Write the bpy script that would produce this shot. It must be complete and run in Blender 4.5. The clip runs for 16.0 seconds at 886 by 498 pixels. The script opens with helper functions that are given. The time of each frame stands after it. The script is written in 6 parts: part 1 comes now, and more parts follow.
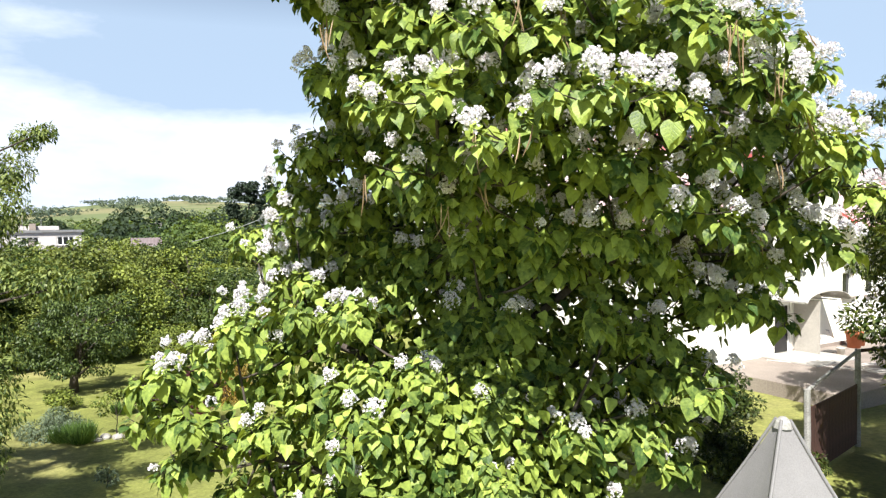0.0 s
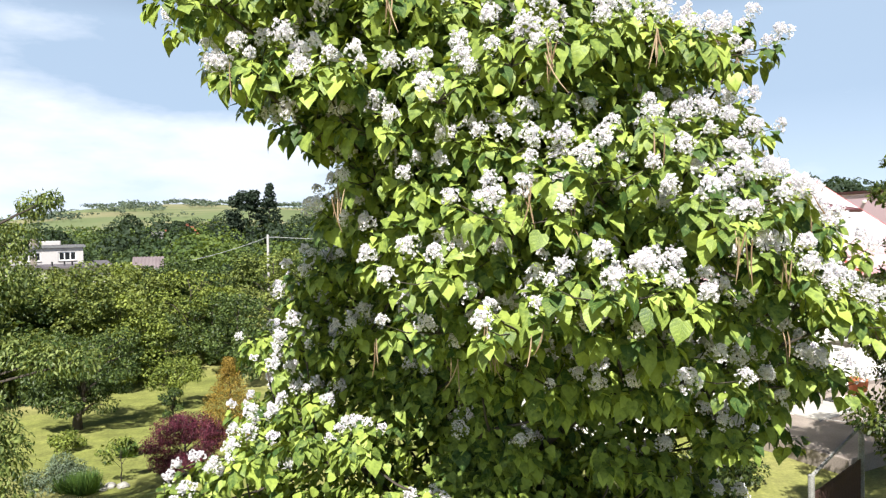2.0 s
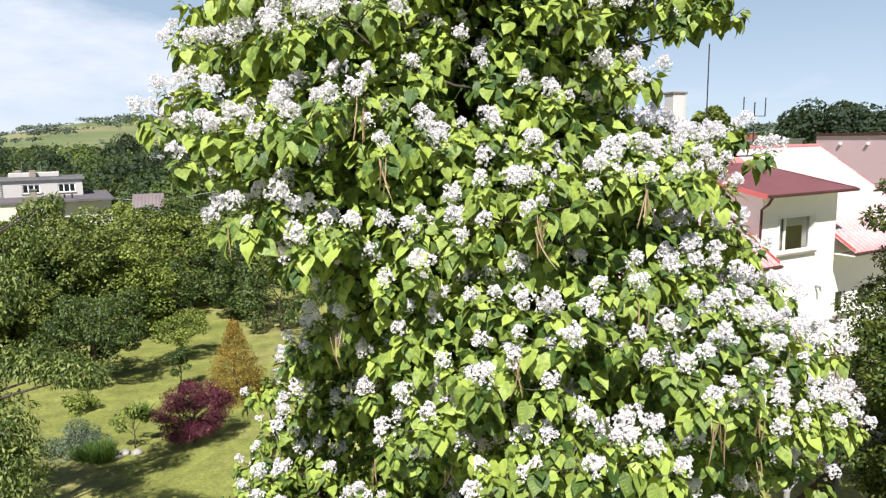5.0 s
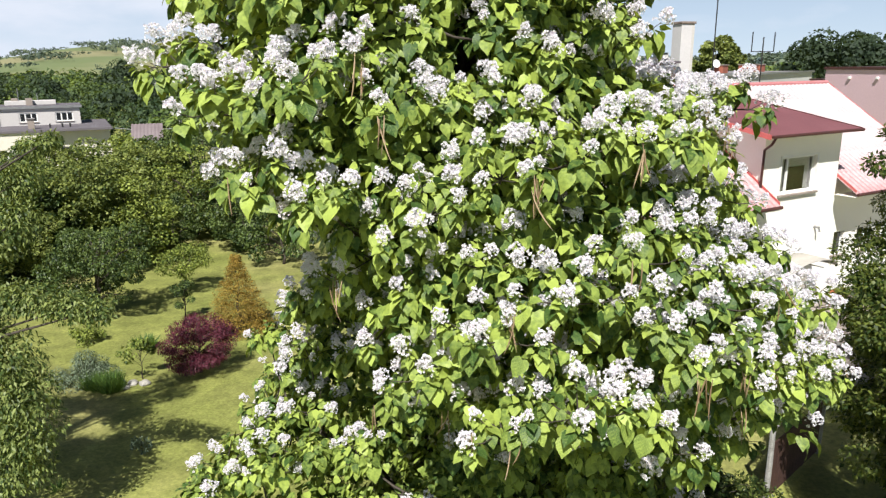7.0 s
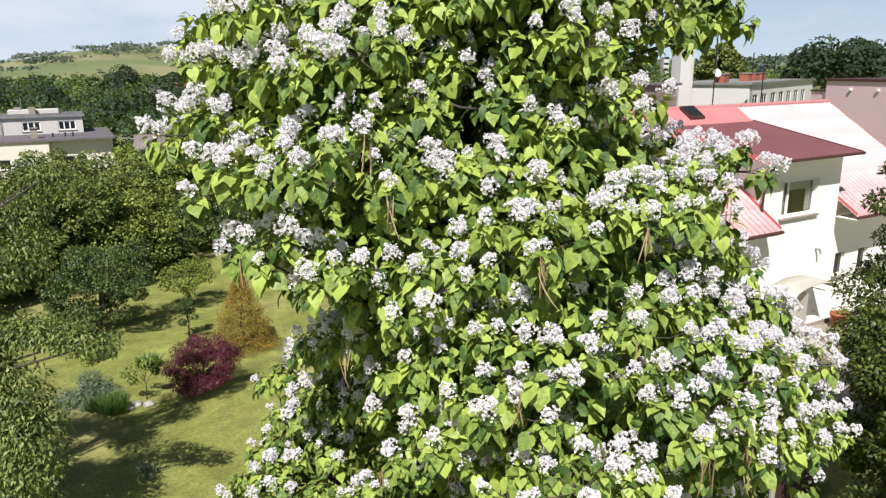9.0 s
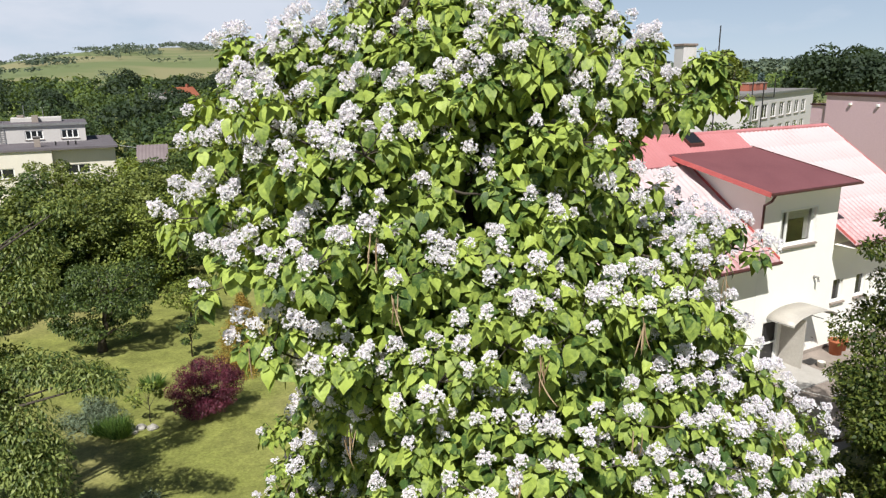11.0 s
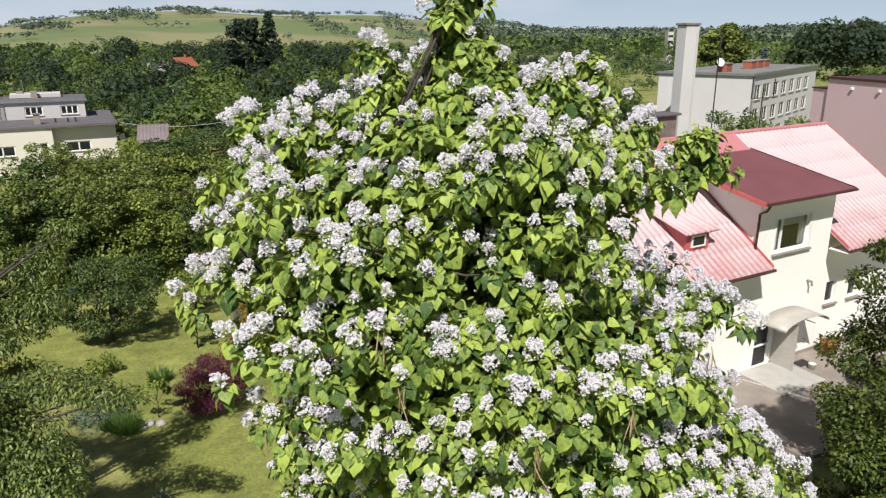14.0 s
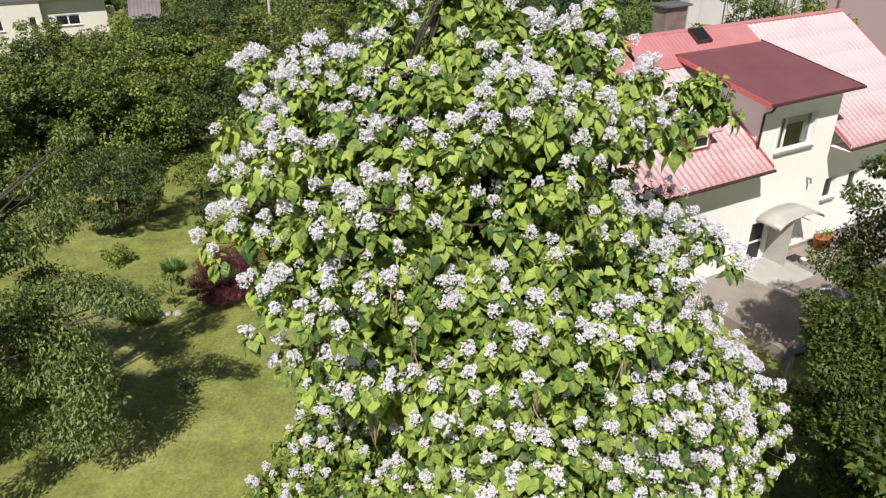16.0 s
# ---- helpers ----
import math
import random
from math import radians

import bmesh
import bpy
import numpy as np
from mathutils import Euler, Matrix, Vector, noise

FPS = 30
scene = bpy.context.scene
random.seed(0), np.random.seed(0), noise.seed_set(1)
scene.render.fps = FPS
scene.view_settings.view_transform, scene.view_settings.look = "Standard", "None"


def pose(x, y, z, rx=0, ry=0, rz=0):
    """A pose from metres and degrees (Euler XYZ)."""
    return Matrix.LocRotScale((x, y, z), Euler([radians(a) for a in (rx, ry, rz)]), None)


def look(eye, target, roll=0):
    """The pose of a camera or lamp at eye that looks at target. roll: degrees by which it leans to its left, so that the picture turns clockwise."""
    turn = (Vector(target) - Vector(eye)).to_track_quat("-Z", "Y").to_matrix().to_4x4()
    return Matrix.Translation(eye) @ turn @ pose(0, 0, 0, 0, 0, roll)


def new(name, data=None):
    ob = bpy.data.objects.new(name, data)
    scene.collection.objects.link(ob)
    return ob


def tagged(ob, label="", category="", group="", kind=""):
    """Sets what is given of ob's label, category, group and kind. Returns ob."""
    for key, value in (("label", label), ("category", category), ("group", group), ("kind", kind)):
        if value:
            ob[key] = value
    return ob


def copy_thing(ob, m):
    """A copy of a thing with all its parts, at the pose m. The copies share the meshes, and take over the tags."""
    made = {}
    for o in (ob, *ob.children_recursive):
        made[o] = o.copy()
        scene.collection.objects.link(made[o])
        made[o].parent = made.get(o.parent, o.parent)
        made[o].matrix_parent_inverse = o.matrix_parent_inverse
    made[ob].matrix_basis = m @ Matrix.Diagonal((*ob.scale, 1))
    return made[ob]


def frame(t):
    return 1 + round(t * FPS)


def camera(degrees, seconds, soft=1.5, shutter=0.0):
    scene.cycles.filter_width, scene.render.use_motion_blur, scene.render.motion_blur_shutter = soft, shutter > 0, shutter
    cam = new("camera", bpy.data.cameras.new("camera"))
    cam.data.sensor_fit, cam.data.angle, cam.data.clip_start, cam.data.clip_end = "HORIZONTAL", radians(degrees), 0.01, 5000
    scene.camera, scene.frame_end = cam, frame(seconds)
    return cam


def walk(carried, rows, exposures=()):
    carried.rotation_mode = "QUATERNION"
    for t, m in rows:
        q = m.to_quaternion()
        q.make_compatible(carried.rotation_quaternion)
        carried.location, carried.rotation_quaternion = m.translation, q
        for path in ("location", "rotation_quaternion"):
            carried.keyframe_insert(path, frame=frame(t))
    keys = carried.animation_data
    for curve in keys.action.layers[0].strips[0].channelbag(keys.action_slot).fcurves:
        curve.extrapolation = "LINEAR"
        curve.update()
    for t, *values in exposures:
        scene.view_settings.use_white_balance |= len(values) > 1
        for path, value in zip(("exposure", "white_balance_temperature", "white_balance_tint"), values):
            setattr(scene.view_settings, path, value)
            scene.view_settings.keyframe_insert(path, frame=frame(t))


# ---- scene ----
cam = camera(64.1, 16.0, 1.3)
METRES, EYE, TILT, LEAN, TURN = 10.8, 4.2, -2.0, 0.8, 0.0
ROWS = [
    (0.0, 0.0, 0.0, 0.0, 0.0, 0.0, -0.0),
    (0.5, 0.0007, -0.0018, 0.0294, 0.05, 0.07, -0.16),
    (1.0, -0.0093, -0.0089, 0.0743, 0.02, 0.15, -0.16),
    (1.5, -0.0145, -0.009, 0.1308, 0.04, 0.11, 0.03),
    (2.0, -0.0115, -0.0096, 0.1893, 0.03, 0.11, 0.13),
    (2.5, -0.004, -0.0083, 0.244, 0.08, -0.0, 0.11),
    (3.0, -0.0009, -0.0095, 0.2956, 0.05, -0.58, 0.15),
    (3.5, -0.0018, -0.0126, 0.3365, 0.07, -1.55, 0.17),
    (6.0, -0.0025, -0.0311, 0.4931, 0.16, -10.6, 0.0),
    (6.5, 0.001, -0.0318, 0.4944, 0.22, -11.89, -0.23),
    (7.0, 0.0012, -0.0315, 0.4857, 0.25, -12.53, -0.26),
    (7.5, -0.0022, -0.0288, 0.4844, 0.26, -12.51, -0.27),
    (8.0, -0.0053, -0.0273, 0.5026, 0.29, -12.42, -0.26),
    (8.5, -0.007, -0.0271, 0.5334, 0.3, -12.38, -0.2),
    (9.0, -0.0067, -0.0289, 0.5691, 0.33, -12.32, -0.22),
    (11.5, -0.0112, -0.033, 0.7038, 0.44, -12.19, -0.38),
    (12.0, -0.0135, -0.0353, 0.7305, 0.44, -12.16, -0.34),
    (12.5, -0.0134, -0.0377, 0.7558, 0.46, -12.15, -0.37),
    (13.0, -0.0134, -0.0398, 0.7815, 0.47, -12.24, -0.41),
    (13.5, -0.0138, -0.0444, 0.8111, 0.48, -13.02, -0.47),
    (14.0, -0.0147, -0.0494, 0.8422, 0.48, -14.9, -0.53),
    (14.5, -0.0156, -0.0552, 0.8727, 0.49, -17.3, -0.59),
    (15.0, -0.0179, -0.0579, 0.904, 0.51, -20.02, -0.68),
    (15.5, -0.0224, -0.0615, 0.9362, 0.54, -22.8, -0.58),
    (16.0, -0.0246, -0.0622, 0.9666, 0.59, -25.3, -0.47),
]
EXPOSURES = [(0.0, 1.08), (3.5, 0.82), (7.0, 0.61), (12.5, 0.32), (16.0, 0.22)]
walk(cam, [(t, pose(0, 0, EYE, TILT, LEAN, TURN) @ pose(METRES * x, METRES * y, METRES * z, 90 + pitch, roll, yaw)) for t, x, y, z, yaw, pitch, roll in ROWS], EXPOSURES)

# ---- light ----
SUN = Vector((-0.09, -0.63, 0.77)).normalized()
sun_data = bpy.data.lights.new("sun", "SUN")
sun_data.energy, sun_data.angle, sun_data.color = 5.0, radians(0.55), (1.0, 0.965, 0.91)
sun = new("sun", sun_data)
sun.matrix_world = look(SUN * 100, (0, 0, 0))

world = bpy.data.worlds.new("sky")
scene.world = world
world.use_nodes = True
wt = world.node_tree
wt.nodes.clear()


def wnode(kind, **kw):
    n = wt.nodes.new(kind)
    for k, v in kw.items():
        n.inputs[k].default_value = v
    return n


sky = wt.nodes.new("ShaderNodeTexSky")
sky.sky_type, sky.sun_disc = "NISHITA", False
sky.sun_elevation = math.asin(SUN.z)
sky.sun_rotation = math.atan2(SUN.x, SUN.y)
sky.altitude, sky.air_density, sky.dust_density, sky.ozone_density = 300, 0.65, 0.12, 1.8
tc = wt.nodes.new("ShaderNodeTexCoord")
mp = wt.nodes.new("ShaderNodeMapping")
mp.inputs["Scale"].default_value = (1.0, 1.0, 3.2)
mp.inputs["Location"].default_value = (2.3, 0.55, 0.15)
wt.links.new(tc.outputs["Generated"], mp.inputs["Vector"])
clouds = wnode("ShaderNodeTexNoise", Scale=2.4, Detail=9.0, Roughness=0.56)
wt.links.new(mp.outputs["Vector"], clouds.inputs["Vector"])
split = wt.nodes.new("ShaderNodeSeparateXYZ")
wt.links.new(tc.outputs["Generated"], split.inputs[0])
low = wt.nodes.new("ShaderNodeMapRange")     # clouds bank up towards the horizon
low.inputs["From Min"].default_value, low.inputs["From Max"].default_value = 0.03, 0.40
low.inputs["To Min"].default_value, low.inputs["To Max"].default_value = 0.085, -0.25
wt.links.new(split.outputs["Z"], low.inputs["Value"])
add = wt.nodes.new("ShaderNodeMath")
wt.links.new(clouds.outputs["Fac"], add.inputs[0])
west = wt.nodes.new("ShaderNodeMath")         # thicker cloud to the west
west.operation = "MULTIPLY_ADD"
west.inputs[1].default_value = -0.26
wt.links.new(split.outputs["X"], west.inputs[0])
wt.links.new(low.outputs["Result"], west.inputs[2])
wt.links.new(west.outputs[0], add.inputs[1])
cover = wt.nodes.new("ShaderNodeValToRGB")
cover.color_ramp.elements[0].position, cover.color_ramp.elements[1].position = 0.53, 0.70
wt.links.new(add.outputs[0], cover.inputs["Fac"])
tint = wt.nodes.new("ShaderNodeMixRGB")
tint.inputs["Color2"].default_value = (14.2, 15.4, 17.7, 1)
wt.links.new(cover.outputs["Color"], tint.inputs["Fac"])
veil = wt.nodes.new("ShaderNodeMixRGB")       # thin summer haze
thin = wt.nodes.new("ShaderNodeMapRange")     # haze thins towards the zenith
thin.inputs["From Min"].default_value, thin.inputs["From Max"].default_value = 0.26, 0.40
thin.inputs["To Min"].default_value, thin.inputs["To Max"].default_value = 0.74, 0.0
wt.links.new(split.outputs["Z"], thin.inputs["Value"])
wt.links.new(thin.outputs["Result"], veil.inputs["Fac"])
glare = wt.nodes.new("ShaderNodeValToRGB")      # palest close to the horizon
glare.color_ramp.elements[0].position, glare.color_ramp.elements[1].position = 0.01, 0.16
glare.color_ramp.elements[0].color, glare.color_ramp.elements[1].color = (13.4, 16.1, 19.4, 1), (9.4, 12.1, 15.6, 1)
wt.links.new(split.outputs["Z"], glare.inputs["Fac"])
wt.links.new(glare.outputs["Color"], veil.inputs["Color2"])
wt.links.new(sky.outputs["Color"], veil.inputs["Color1"])
wt.links.new(veil.outputs["Color"], tint.inputs["Color1"])
bg = wnode("ShaderNodeBackground", Strength=0.036)
wt.links.new(tint.outputs["Color"], bg.inputs["Color"])
wo = wt.nodes.new("ShaderNodeOutputWorld")
wt.links.new(bg.outputs[0], wo.inputs["Surface"])


# ---- materials ----
def material(name, dark, light, scale=3.0, fine=40.0, rough=0.8, bump=0.2, metal=0.0, random_by="", spread=0.25, through_light=0.0, spec=0.4, glow_tint=(1.5, 1.35, 0.45), contrast=0.2):
    """Two-scale procedural surface: broad stains, fine grain and relief; may vary by piece and let light through."""
    m = bpy.data.materials.new(name)
    m.use_nodes = True
    nt = m.node_tree
    b = nt.nodes["Principled BSDF"]
    b.inputs["Roughness"].default_value, b.inputs["Metallic"].default_value = rough, metal
    b.inputs["Specular IOR Level"].default_value = spec
    co = nt.nodes.new("ShaderNodeTexCoord")
    n1 = nt.nodes.new("ShaderNodeTexNoise")
    n1.inputs["Scale"].default_value, n1.inputs["Detail"].default_value = scale, 5
    n2 = nt.nodes.new("ShaderNodeTexNoise")
    n2.inputs["Scale"].default_value, n2.inputs["Detail"].default_value = fine, 3
    for n in (n1, n2):
        nt.links.new(co.outputs["Object"], n.inputs["Vector"])
    mix = nt.nodes.new("ShaderNodeMath")
    mix.operation = "MULTIPLY_ADD"
    mix.inputs[1].default_value = 0.5
    nt.links.new(n2.outputs["Fac"], mix.inputs[0])
    half = nt.nodes.new("ShaderNodeMath")
    half.operation = "MULTIPLY"
    half.inputs[1].default_value = 0.5
    nt.links.new(n1.outputs["Fac"], half.inputs[0])
    nt.links.new(half.outputs[0], mix.inputs[2])
    fac = mix.outputs[0]
    if random_by:
        geo = nt.nodes.new("ShaderNodeNewGeometry")
        info = nt.nodes.new("ShaderNodeObjectInfo")
        s = nt.nodes.new("ShaderNodeMath")
        nt.links.new(geo.outputs["Random Per Island"], s.inputs[0])
        nt.links.new(info.outputs["Random"], s.inputs[1])
        f = nt.nodes.new("ShaderNodeMath")
        f.operation = "FRACT"
        nt.links.new(s.outputs[0], f.inputs[0])
        v = nt.nodes.new("ShaderNodeMapRange")
        v.inputs["To Min"].default_value, v.inputs["To Max"].default_value = -spread, spread
        nt.links.new(f.outputs[0], v.inputs["Value"])
        a = nt.nodes.new("ShaderNodeMath")
        nt.links.new(v.outputs["Result"], a.inputs[0])
        nt.links.new(fac, a.inputs[1])
        fac = a.outputs[0]
    ramp = nt.nodes.new("ShaderNodeValToRGB")
    ramp.color_ramp.elements[0].position, ramp.color_ramp.elements[1].position = 0.5 - contrast, 0.5 + contrast
    ramp.color_ramp.elements[0].color, ramp.color_ramp.elements[1].color = (*dark, 1), (*light, 1)
    nt.links.new(fac, ramp.inputs["Fac"])
    nt.links.new(ramp.outputs["Color"], b.inputs["Base Color"])
    if bump:
        bp = nt.nodes.new("ShaderNodeBump")
        bp.inputs["Strength"].default_value, bp.inputs["Distance"].default_value = bump, 0.02
        nt.links.new(mix.outputs[0], bp.inputs["Height"])
        nt.links.new(bp.outputs["Normal"], b.inputs["Normal"])
    if through_light:
        tr = nt.nodes.new("ShaderNodeBsdfTranslucent")
        warm = nt.nodes.new("ShaderNodeMixRGB")
        warm.blend_type = "MULTIPLY"
        warm.inputs["Fac"].default_value = 1.0
        warm.inputs["Color2"].default_value = (*glow_tint, 1)
        nt.links.new(ramp.outputs["Color"], warm.inputs["Color1"])
        nt.links.new(warm.outputs["Color"], tr.inputs["Color"])
        ms = nt.nodes.new("ShaderNodeMixShader")
        ms.inputs["Fac"].default_value = through_light
        nt.links.new(b.outputs[0], ms.inputs[1])
        nt.links.new(tr.outputs[0], ms.inputs[2])
        nt.links.new(ms.outputs[0], nt.nodes["Material Output"].inputs["Surface"])
    return m


M_LEAF = material("catalpa_leaf", (0.044, 0.090, 0.022), (0.360, 0.452, 0.094), 1.2, 18, 0.48, 0.1, random_by="y", spread=0.21, through_light=0.16, spec=0.26, glow_tint=(1.6, 1.3, 0.45))


def veined(m):
    """Pale midrib and side veins over a leaf's own length and width, the blade puckered between them."""
    nt = m.node_tree
    b = nt.nodes["Principled BSDF"]
    uv = nt.nodes.new("ShaderNodeUVMap")
    sep = nt.nodes.new("ShaderNodeSeparateXYZ")
    nt.links.new(uv.outputs["UV"], sep.inputs[0])

    def calc(op, a, c, d=0.0):
        n = nt.nodes.new("ShaderNodeMath")
        n.operation = op
        for k, v in enumerate((a, c, d)):
            if isinstance(v, float):
                n.inputs[k].default_value = v
            else:
                nt.links.new(v, n.inputs[k])
        return n.outputs[0]

    off = calc("ABSOLUTE", sep.outputs["X"], 0.0)
    ph = calc("SINE", calc("MULTIPLY", calc("MULTIPLY_ADD", off, -0.8, sep.outputs["Y"]), 29.0), 0.0)
    side = calc("POWER", calc("MULTIPLY_ADD", ph, 0.5, 0.5), 6.0)
    rib = calc("SUBTRACT", 1.0, calc("MINIMUM", calc("MULTIPLY", off, 28.0), 1.0))
    vein = calc("MAXIMUM", rib, calc("MULTIPLY", side, 0.6))
    ramp = [n for n in nt.nodes if n.type == "VALTORGB"][0]
    mx = nt.nodes.new("ShaderNodeMixRGB")
    mx.inputs["Color2"].default_value = (0.27, 0.42, 0.09, 1)
    nt.links.new(calc("MULTIPLY", vein, 0.16), mx.inputs["Fac"])
    nt.links.new(ramp.outputs["Color"], mx.inputs["Color1"])
    nt.links.new(mx.outputs["Color"], b.inputs["Base Color"])
    bp = [n for n in nt.nodes if n.type == "BUMP"][0]
    bp.inputs["Strength"].default_value, bp.inputs["Distance"].default_value = 0.3, 0.008
    nt.links.new(calc("SUBTRACT", 1.0, vein), bp.inputs["Height"])
    return m


veined(M_LEAF)
M_PETAL = material("petal", (0.85, 0.81, 0.875), (0.94, 0.925, 0.97), 4, 30, 0.7, 0.0, random_by="y", spread=0.3, through_light=0.35, glow_tint=(1, 1, 1), spec=0.2)
M_THROAT = material("throat", (0.46, 0.30, 0.38), (0.62, 0.48, 0.36), 8, 60, 0.7, 0.0)
M_POD = material("pod", (0.20, 0.13, 0.07), (0.42, 0.31, 0.20), 6, 60, 0.7, 0.2, random_by="y")
M_BARK = material("bark", (0.030, 0.025, 0.020), (0.100, 0.082, 0.066), 4, 30, 0.9, 0.8)
M_CHERRY = material("cherry_leaf", (0.052, 0.088, 0.026), (0.265, 0.320, 0.105), 0.9, 14, 0.45, 0.0, random_by="y", spread=0.32, through_light=0.3, spec=0.25)
M_LINDEN = material("linden_leaf", (0.028, 0.052, 0.012), (0.150, 0.185, 0.040), 0.8, 12, 0.45, 0.0, random_by="y", spread=0.3, through_light=0.28, spec=0.25)
M_PLUM = material("plum_leaf", (0.024, 0.048, 0.014), (0.130, 0.185, 0.050), 0.6, 10, 0.5, 0.0, random_by="y", spread=0.3, through_light=0.25)
M_WOODS = material("hedge_leaf", (0.038, 0.066, 0.019), (0.305, 0.352, 0.094), 0.12, 4, 0.55, 0.0, random_by="y", spread=0.10, contrast=0.15, through_light=0.22, spec=0.22)
M_WOODS2 = material("ash_leaf", (0.046, 0.080, 0.018), (0.335, 0.395, 0.088), 0.12, 4, 0.55, 0.0, random_by="y", spread=0.10, contrast=0.15, through_light=0.24, spec=0.22)
# leaf darkened: the shade over the yard-edge bushes is put into its colour
M_IVY_SHADED = material("shaded_ivy_leaf", (0.014, 0.028, 0.008), (0.070, 0.095, 0.022), 0.8, 12, 0.45, 0.0, random_by="y", spread=0.3, through_light=0.2, spec=0.25)
M_PINE = material("pine_needle", (0.010, 0.022, 0.012), (0.040, 0.065, 0.035), 0.6, 9, 0.6, 0.0, random_by="y", spread=0.25, through_light=0.12)
M_SPRUCE = material("blue_needle", (0.045, 0.075, 0.070), (0.14, 0.20, 0.19), 0.6, 9, 0.6, 0.0, random_by="y", spread=0.25, through_light=0.12)
M_GOLD = material("golden_needle", (0.120, 0.082, 0.013), (0.430, 0.295, 0.056), 0.8, 9, 0.6, 0.0, random_by="y", spread=0.3, through_light=0.25)
M_MAPLE = material("maple_leaf", (0.042, 0.011, 0.021), (0.205, 0.044, 0.080), 1.0, 10, 0.5, 0.0, random_by="y", spread=0.3, through_light=0.3)
M_GREY_LEAF = material("juniper_leaf", (0.07, 0.10, 0.06), (0.20, 0.26, 0.17), 2, 20, 0.6, 0.0, random_by="y", spread=0.25, through_light=0.2)
M_BLADE = material("grass_blade", (0.04, 0.09, 0.015), (0.12, 0.20, 0.04), 2, 20, 0.6, 0.0, random_by="y", spread=0.3, through_light=0.3)
# bluish tint and close tones put the haze over the valley into the colour
M_FAR_HAZY = material("hazy_far_leaf", (0.036, 0.070, 0.030), (0.115, 0.165, 0.062), 0.085, 0.4, 0.7, 0.0, random_by="y", spread=0.07, contrast=0.12, through_light=0.34)
M_FAR_DARK = material("far_dark_leaf", (0.024, 0.043, 0.026), (0.054, 0.084, 0.042), 0.085, 0.4, 0.7, 0.0, random_by="y", spread=0.07, contrast=0.15, through_light=0.34)
M_FAR_LIGHT = material("far_light_leaf", (0.075, 0.125, 0.030), (0.205, 0.275, 0.074), 0.085, 0.4, 0.7, 0.0, random_by="y", spread=0.07, contrast=0.15, through_light=0.34)
# distance haze is put into this leaf colour: paler and bluer
M_HILL_HAZED = material("hazed_hill_leaf", (0.050, 0.078, 0.058), (0.135, 0.170, 0.105), 0.02, 0.2, 0.8, 0.0, random_by="y", spread=0.14, contrast=0.15)
M_MAUVESHEET = material("mauve_sheet", (0.14, 0.11, 0.115), (0.22, 0.18, 0.185), 1.0, 10, 0.6, 0.1)
M_DARKFELT = material("dark_roofing_felt", (0.085, 0.075, 0.085), (0.17, 0.155, 0.17), 0.3, 8, 0.85, 0.1)
M_PLASTER = material("cream_plaster", (0.83, 0.81, 0.75), (0.895, 0.88, 0.835), 0.5, 30, 0.9, 0.15)
M_WHITE = material("white_paint", (0.72, 0.72, 0.70), (0.84, 0.84, 0.82), 2, 40, 0.5, 0.05)
M_MAROON = material("maroon_sheet", (0.15, 0.052, 0.058), (0.22, 0.085, 0.092), 0.7, 14, 0.55, 0.1)
M_REDTRIM = material("red_paint", (0.40, 0.075, 0.070), (0.56, 0.150, 0.140), 1.5, 20, 0.5, 0.1)
M_REDSHEET = material("newer_red_sheet", (0.44, 0.160, 0.165), (0.53, 0.230, 0.240), 0.8, 20, 0.5, 0.1)
M_GUTTER = material("brown_gutter", (0.035, 0.014, 0.012), (0.10, 0.035, 0.030), 2, 30, 0.5, 0.1)
M_CONCRETE = material("concrete", (0.185, 0.152, 0.132), (0.36, 0.312, 0.272), 0.8, 18, 0.9, 0.3)
M_SLAB = material("step_slab", (0.36, 0.34, 0.31), (0.50, 0.48, 0.45), 1.5, 25, 0.9, 0.2)
M_DARK = material("dark_opening", (0.012, 0.012, 0.013), (0.035, 0.033, 0.032), 2, 20, 0.5, 0.0)
M_POLY = material("weathered_acrylic", (0.36, 0.335, 0.30), (0.50, 0.475, 0.43), 1.5, 20, 0.4, 0.05)
M_TERRA = material("terracotta", (0.30, 0.085, 0.035), (0.46, 0.16, 0.075), 3, 30, 0.8, 0.1)
M_CANVAS = material("grey_canvas", (0.17, 0.165, 0.17), (0.25, 0.245, 0.25), 1.5, 60, 0.85, 0.2)
M_GREYWOOD = material("grey_wood", (0.16, 0.15, 0.14), (0.42, 0.42, 0.40), 4, 30, 0.9, 0.4)
M_BROWNWOOD = material("brown_wood", (0.035, 0.016, 0.012), (0.085, 0.040, 0.030), 4, 30, 0.8, 0.3)
M_STONE = material("stone", (0.22, 0.21, 0.19), (0.46, 0.44, 0.40), 2, 14, 0.9, 0.5)
M_PURPLE = material("mauve_plaster", (0.60, 0.415, 0.465), (0.69, 0.495, 0.55), 0.12, 6, 0.9, 0.1)
M_GREYWALL = material("grey_plaster", (0.50, 0.48, 0.49), (0.61, 0.59, 0.60), 0.15, 6, 0.9, 0.1)
M_ROOFFELT = material("roofing_felt", (0.14, 0.13, 0.13), (0.27, 0.26, 0.26), 0.3, 8, 0.85, 0.1)
M_FLATWALL = material("pale_plaster", (0.44, 0.42, 0.41), (0.57, 0.55, 0.53), 0.2, 6, 0.9, 0.1)
M_YELLOWWALL = material("yellow_plaster", (0.64, 0.60, 0.52), (0.74, 0.70, 0.625), 0.3, 6, 0.9, 0.1)
M_BRICK = material("chimney_brick", (0.11, 0.085, 0.075), (0.30, 0.24, 0.21), 2, 20, 0.9, 0.4)
